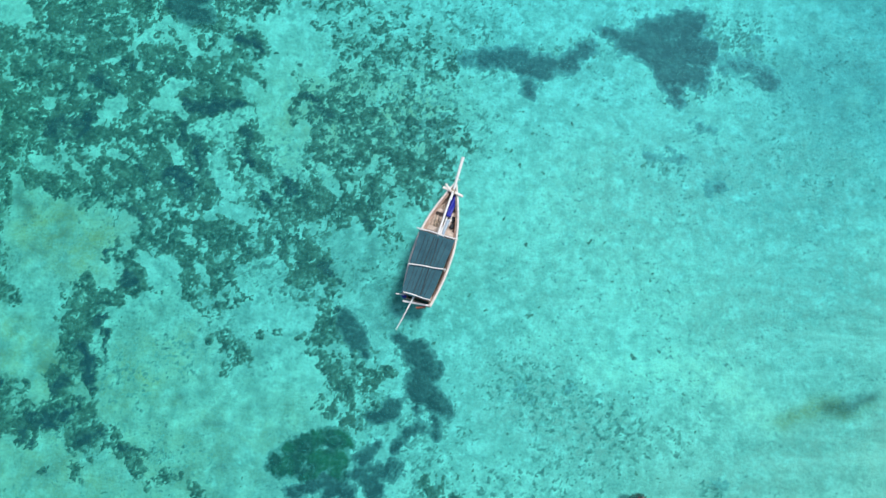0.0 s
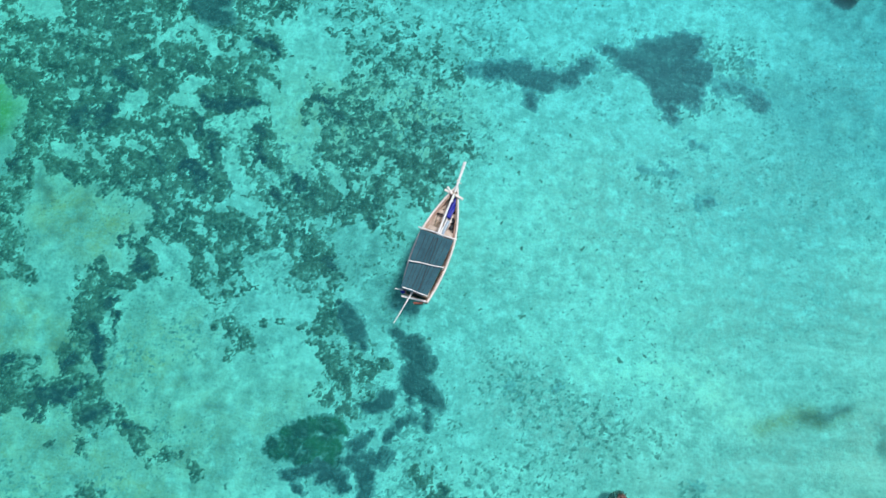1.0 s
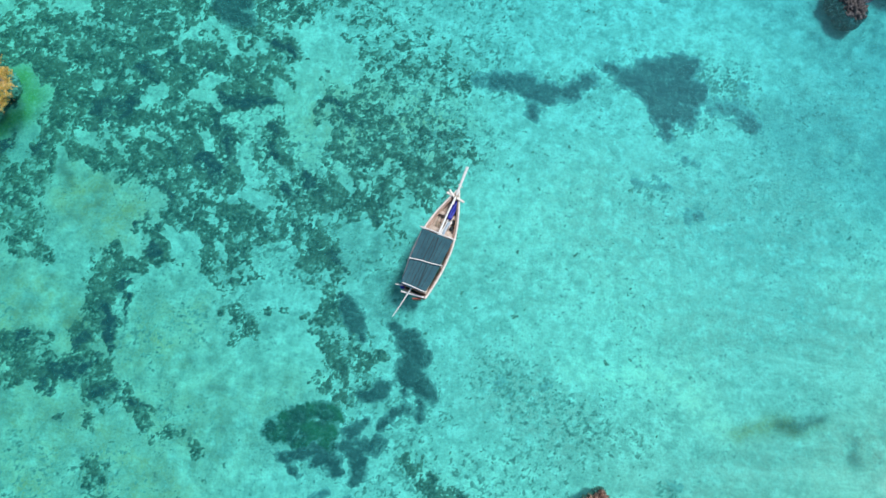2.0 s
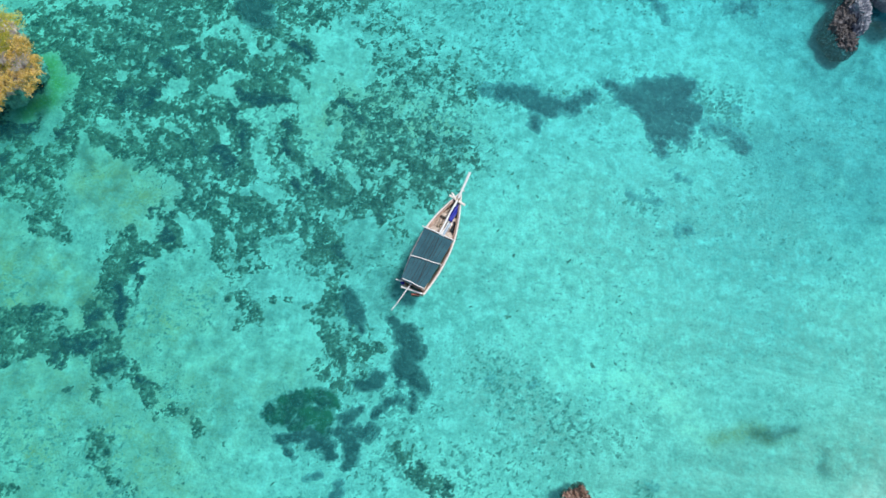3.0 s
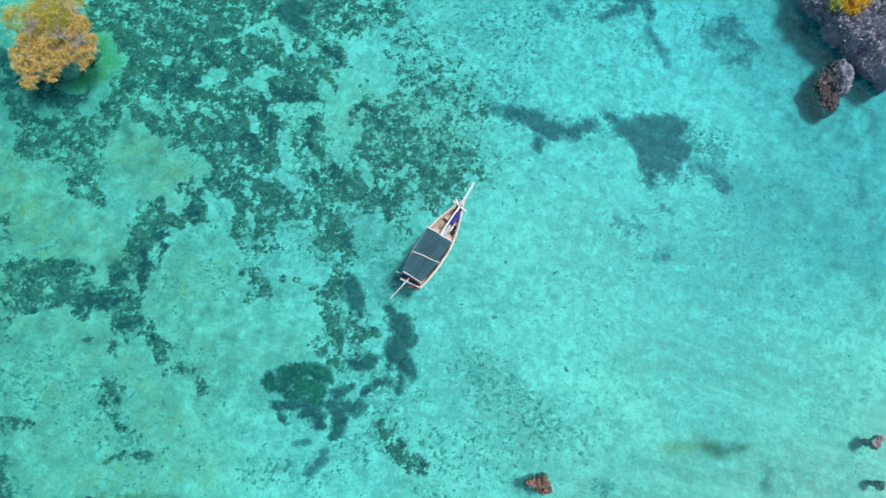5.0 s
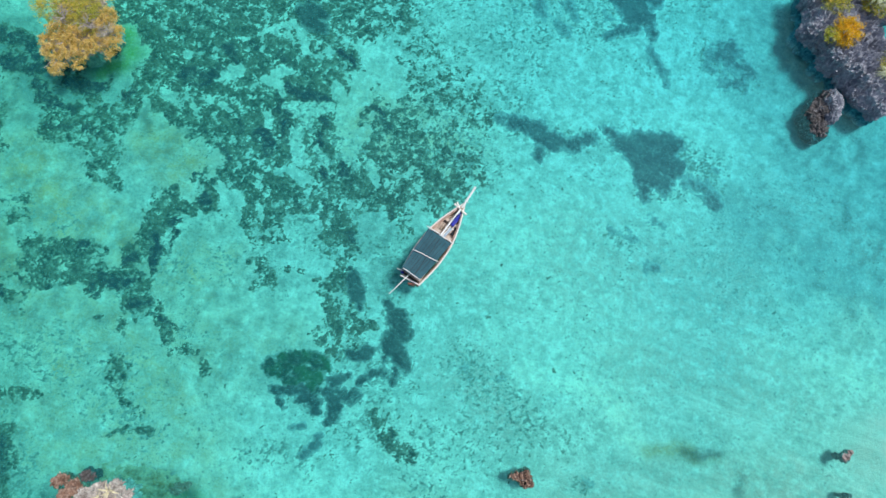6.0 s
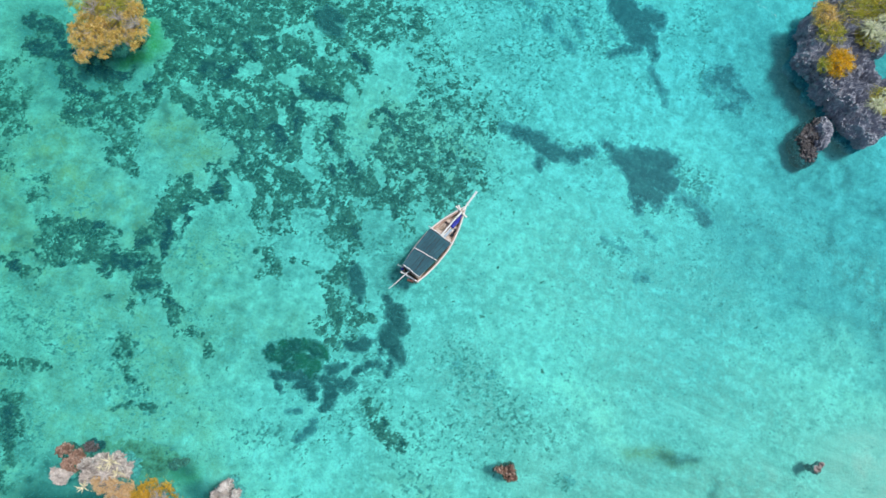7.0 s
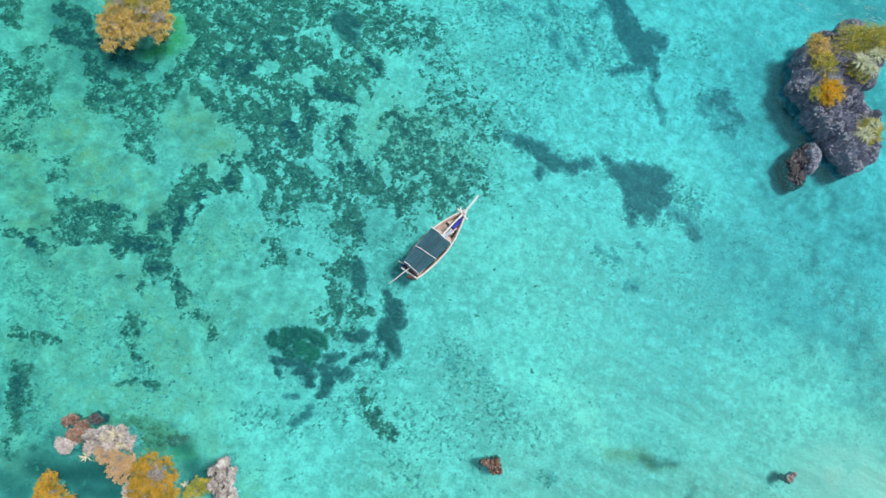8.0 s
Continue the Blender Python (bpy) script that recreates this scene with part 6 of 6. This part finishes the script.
# small gear between tarpaulin and awning
for x, y, s, mat, name in ((0.72, 1.75, 0.16, DARK_CLOTH, "bundle"), (0.80, 1.35, 0.13, DARK_CLOTH, "bundle"), (0.60, 1.62, 0.10, PALE_WOOD, "bucket")):
    bm = bmesh.new()
    if name == "bucket":
        bmesh.ops.create_cone(bm, segments=14, radius1=s * 0.8, radius2=s, depth=0.24, cap_ends=True, matrix=pose(x, y, 0.26))
    else:
        bmesh.ops.create_icosphere(bm, subdivisions=3, radius=s, matrix=pose(x, y, 0.24) @ Matrix.Diagonal((1, 1.3, 0.8, 1)))
        for v in bm.verts:
            v.co += v.co.normalized() * 0.03 * noise.noise(v.co * 9)
    part(name, bm, mat, boat)
bm = bmesh.new()
bmesh.ops.create_cone(bm, segments=20, radius1=0.2, radius2=0.2, depth=0.05, matrix=pose(0.02, 1.0, 0.2))
for k in range(3):
    pts = [(0.02 + (0.14 + 0.03 * k) * math.cos(q * 0.5), 1.2 + (0.14 + 0.03 * k) * math.sin(q * 0.5), 0.19 + 0.03 * k) for q in range(14)]
    crooked(bm, pts, 0.018, 0.018, 5)
part("rope_coil", bm, ROPE, boat)
# awning: cloth with long folds on cross poles and posts
def roof_edge(t):
    """Left and right end of the cloth, t from 0 at the front to 1 at the stern."""
    return Vector((-0.74 + 0.31 * t, 0.32 - 3.52 * t, 1.60 - 0.06 * t)), Vector((1.33 - 0.02 * t - 0.10 * t * t, 0.44 - 3.50 * t, 1.60 - 0.06 * t))


verts, faces, cols, rows = [], [], 49, 41
for i in range(rows):
    t = i / (rows - 1)
    left, right = roof_edge(t)
    for j in range(cols):
        s = j / (cols - 1)
        p = left.lerp(right, s)
        fold = 0.045 * max(0, 1 - abs(s - 0.56 - 0.05 * t) / 0.025) + 0.04 * max(0, 1 - abs(s - 0.43 - 0.04 * math.sin(3 * t)) / 0.02) + 0.03 * max(0, 1 - abs(s - 0.68) / 0.02)
        fold += 0.03 * max(0, 1 - abs(s - 0.30 + 0.05 * t) / 0.02) + 0.025 * max(0, 1 - abs(s - 0.82 + 0.04 * t) / 0.02)
        sag = 0.05 * math.sin(math.pi * s) - 0.035 * math.sin(2 * math.pi * t) ** 2
        verts.append((p.x + 0.012 * math.sin(9 * t + s), p.y + 0.02 * math.sin(14 * s), p.z + fold + sag + 0.012 * noise.noise(Vector((7 * s, 9 * t, 2)))))
for i in range(rows - 1):
    for j in range(cols - 1):
        q = cols * i + j
        faces.append((q, q + cols, q + cols + 1, q + 1))
cloth = raw("awning", verts, faces, CANVAS, boat, True, "slate-blue canvas awning with long folds")
thick = cloth.modifiers.new("thickness", "SOLIDIFY")
thick.thickness = 0.015
# dark strips added along the cloth in place of the shade in its folds
for s0, s1, w in ((0.20, 0.14, 0.014), (0.33, 0.27, 0.012), (0.44, 0.40, 0.02), (0.50, 0.52, 0.012), (0.57, 0.63, 0.026), (0.70, 0.66, 0.014), (0.83, 0.78, 0.012)):
    bm = bmesh.new()
    pts = []
    for i in range(1, 20):
        t = i / 20
        left, right = roof_edge(t)
        sx = s0 + (s1 - s0) * t + 0.008 * math.sin(11 * t + 30 * s0)
        p = left.lerp(right, sx)
        pts.append((p.x, p.y, p.z + 0.05 * math.sin(math.pi * sx) - 0.035 * math.sin(2 * math.pi * t) ** 2 + 0.035))
    crooked(bm, pts, w, w * 0.8, 5)
    part("fold_shade", bm, DARK_CLOTH, cloth)
for name, a, b, r in (("front_pole", (-0.92, 0.36, 1.66), (1.50, 0.54, 1.66), 0.042), ("middle_pole", (-0.62, -1.62, 1.70), (1.46, -1.20, 1.70), 0.036),
                      ("rear_pole", (-0.30, -3.10, 1.56), (1.22, -3.0, 1.56), 0.035)):
    bm = bmesh.new()
    a, b = Vector(a), Vector(b)
    crooked(bm, [a, a.lerp(b, 0.35) + Vector((0, 0.02, 0.03)), a.lerp(b, 0.7) + Vector((0, -0.015, 0.03)), b], r, r * 0.85, 8)
    part(name, bm, WHITE_POLE, boat, "whitewashed awning pole")
for x, y in ((-0.70, 0.34), (1.24, 0.48), (-0.60, -1.6), (1.36, -1.22), (-0.30, -3.1), (1.16, -3.0)):
    bm = bmesh.new()
    bar(bm, (x, y, sheer(y) - 0.2), (x, y, 1.66), 0.035, 0.03)
    part("post", bm, PALE_WOOD, boat)
# stern: beam, tiller pole, rudder
bm = bmesh.new()
plank(bm, pose(0.48, -3.40, 0.82, 0, 0, 10), 1.50, 0.11, 0.09, 0.02)
part("stern_beam", bm, WHITE_POLE, boat, "whitewashed stern beam")
bm = bmesh.new()
crooked(bm, [(0.32, -2.9, 1.22), (0.19, -3.7, 1.05), (0.10, -4.4, 0.92), (-0.03, -5.10, 0.80)], 0.055, 0.025, 8)
part("tiller_pole", bm, WHITE_POLE, boat, "long whitewashed tiller pole")
bm = bmesh.new()
bar(bm, (-0.78, -3.30, 0.95), (-0.30, -3.20, 0.92), 0.03, 0.03)
part("side_pole", bm, WHITE_POLE, boat)
bm = bmesh.new()
plank(bm, pose(0.80, -3.50, 0.10, 0, 0, 24), 0.55, 0.10, 1.0, 0.02)
part("rudder", bm, RED_PAINT, boat, "faded red rudder")
bm = bmesh.new()
bmesh.ops.create_icosphere(bm, subdivisions=3, radius=0.14, matrix=pose(-0.28, -3.28, 0.85) @ Matrix.Diagonal((1.1, 0.8, 0.7, 1)))
for v in bm.verts:
    v.co += v.co.normalized() * 0.02 * noise.noise(v.co * 8)
part("float", bm, BLUE_TARP, boat, "blue bundle tied at the stern")
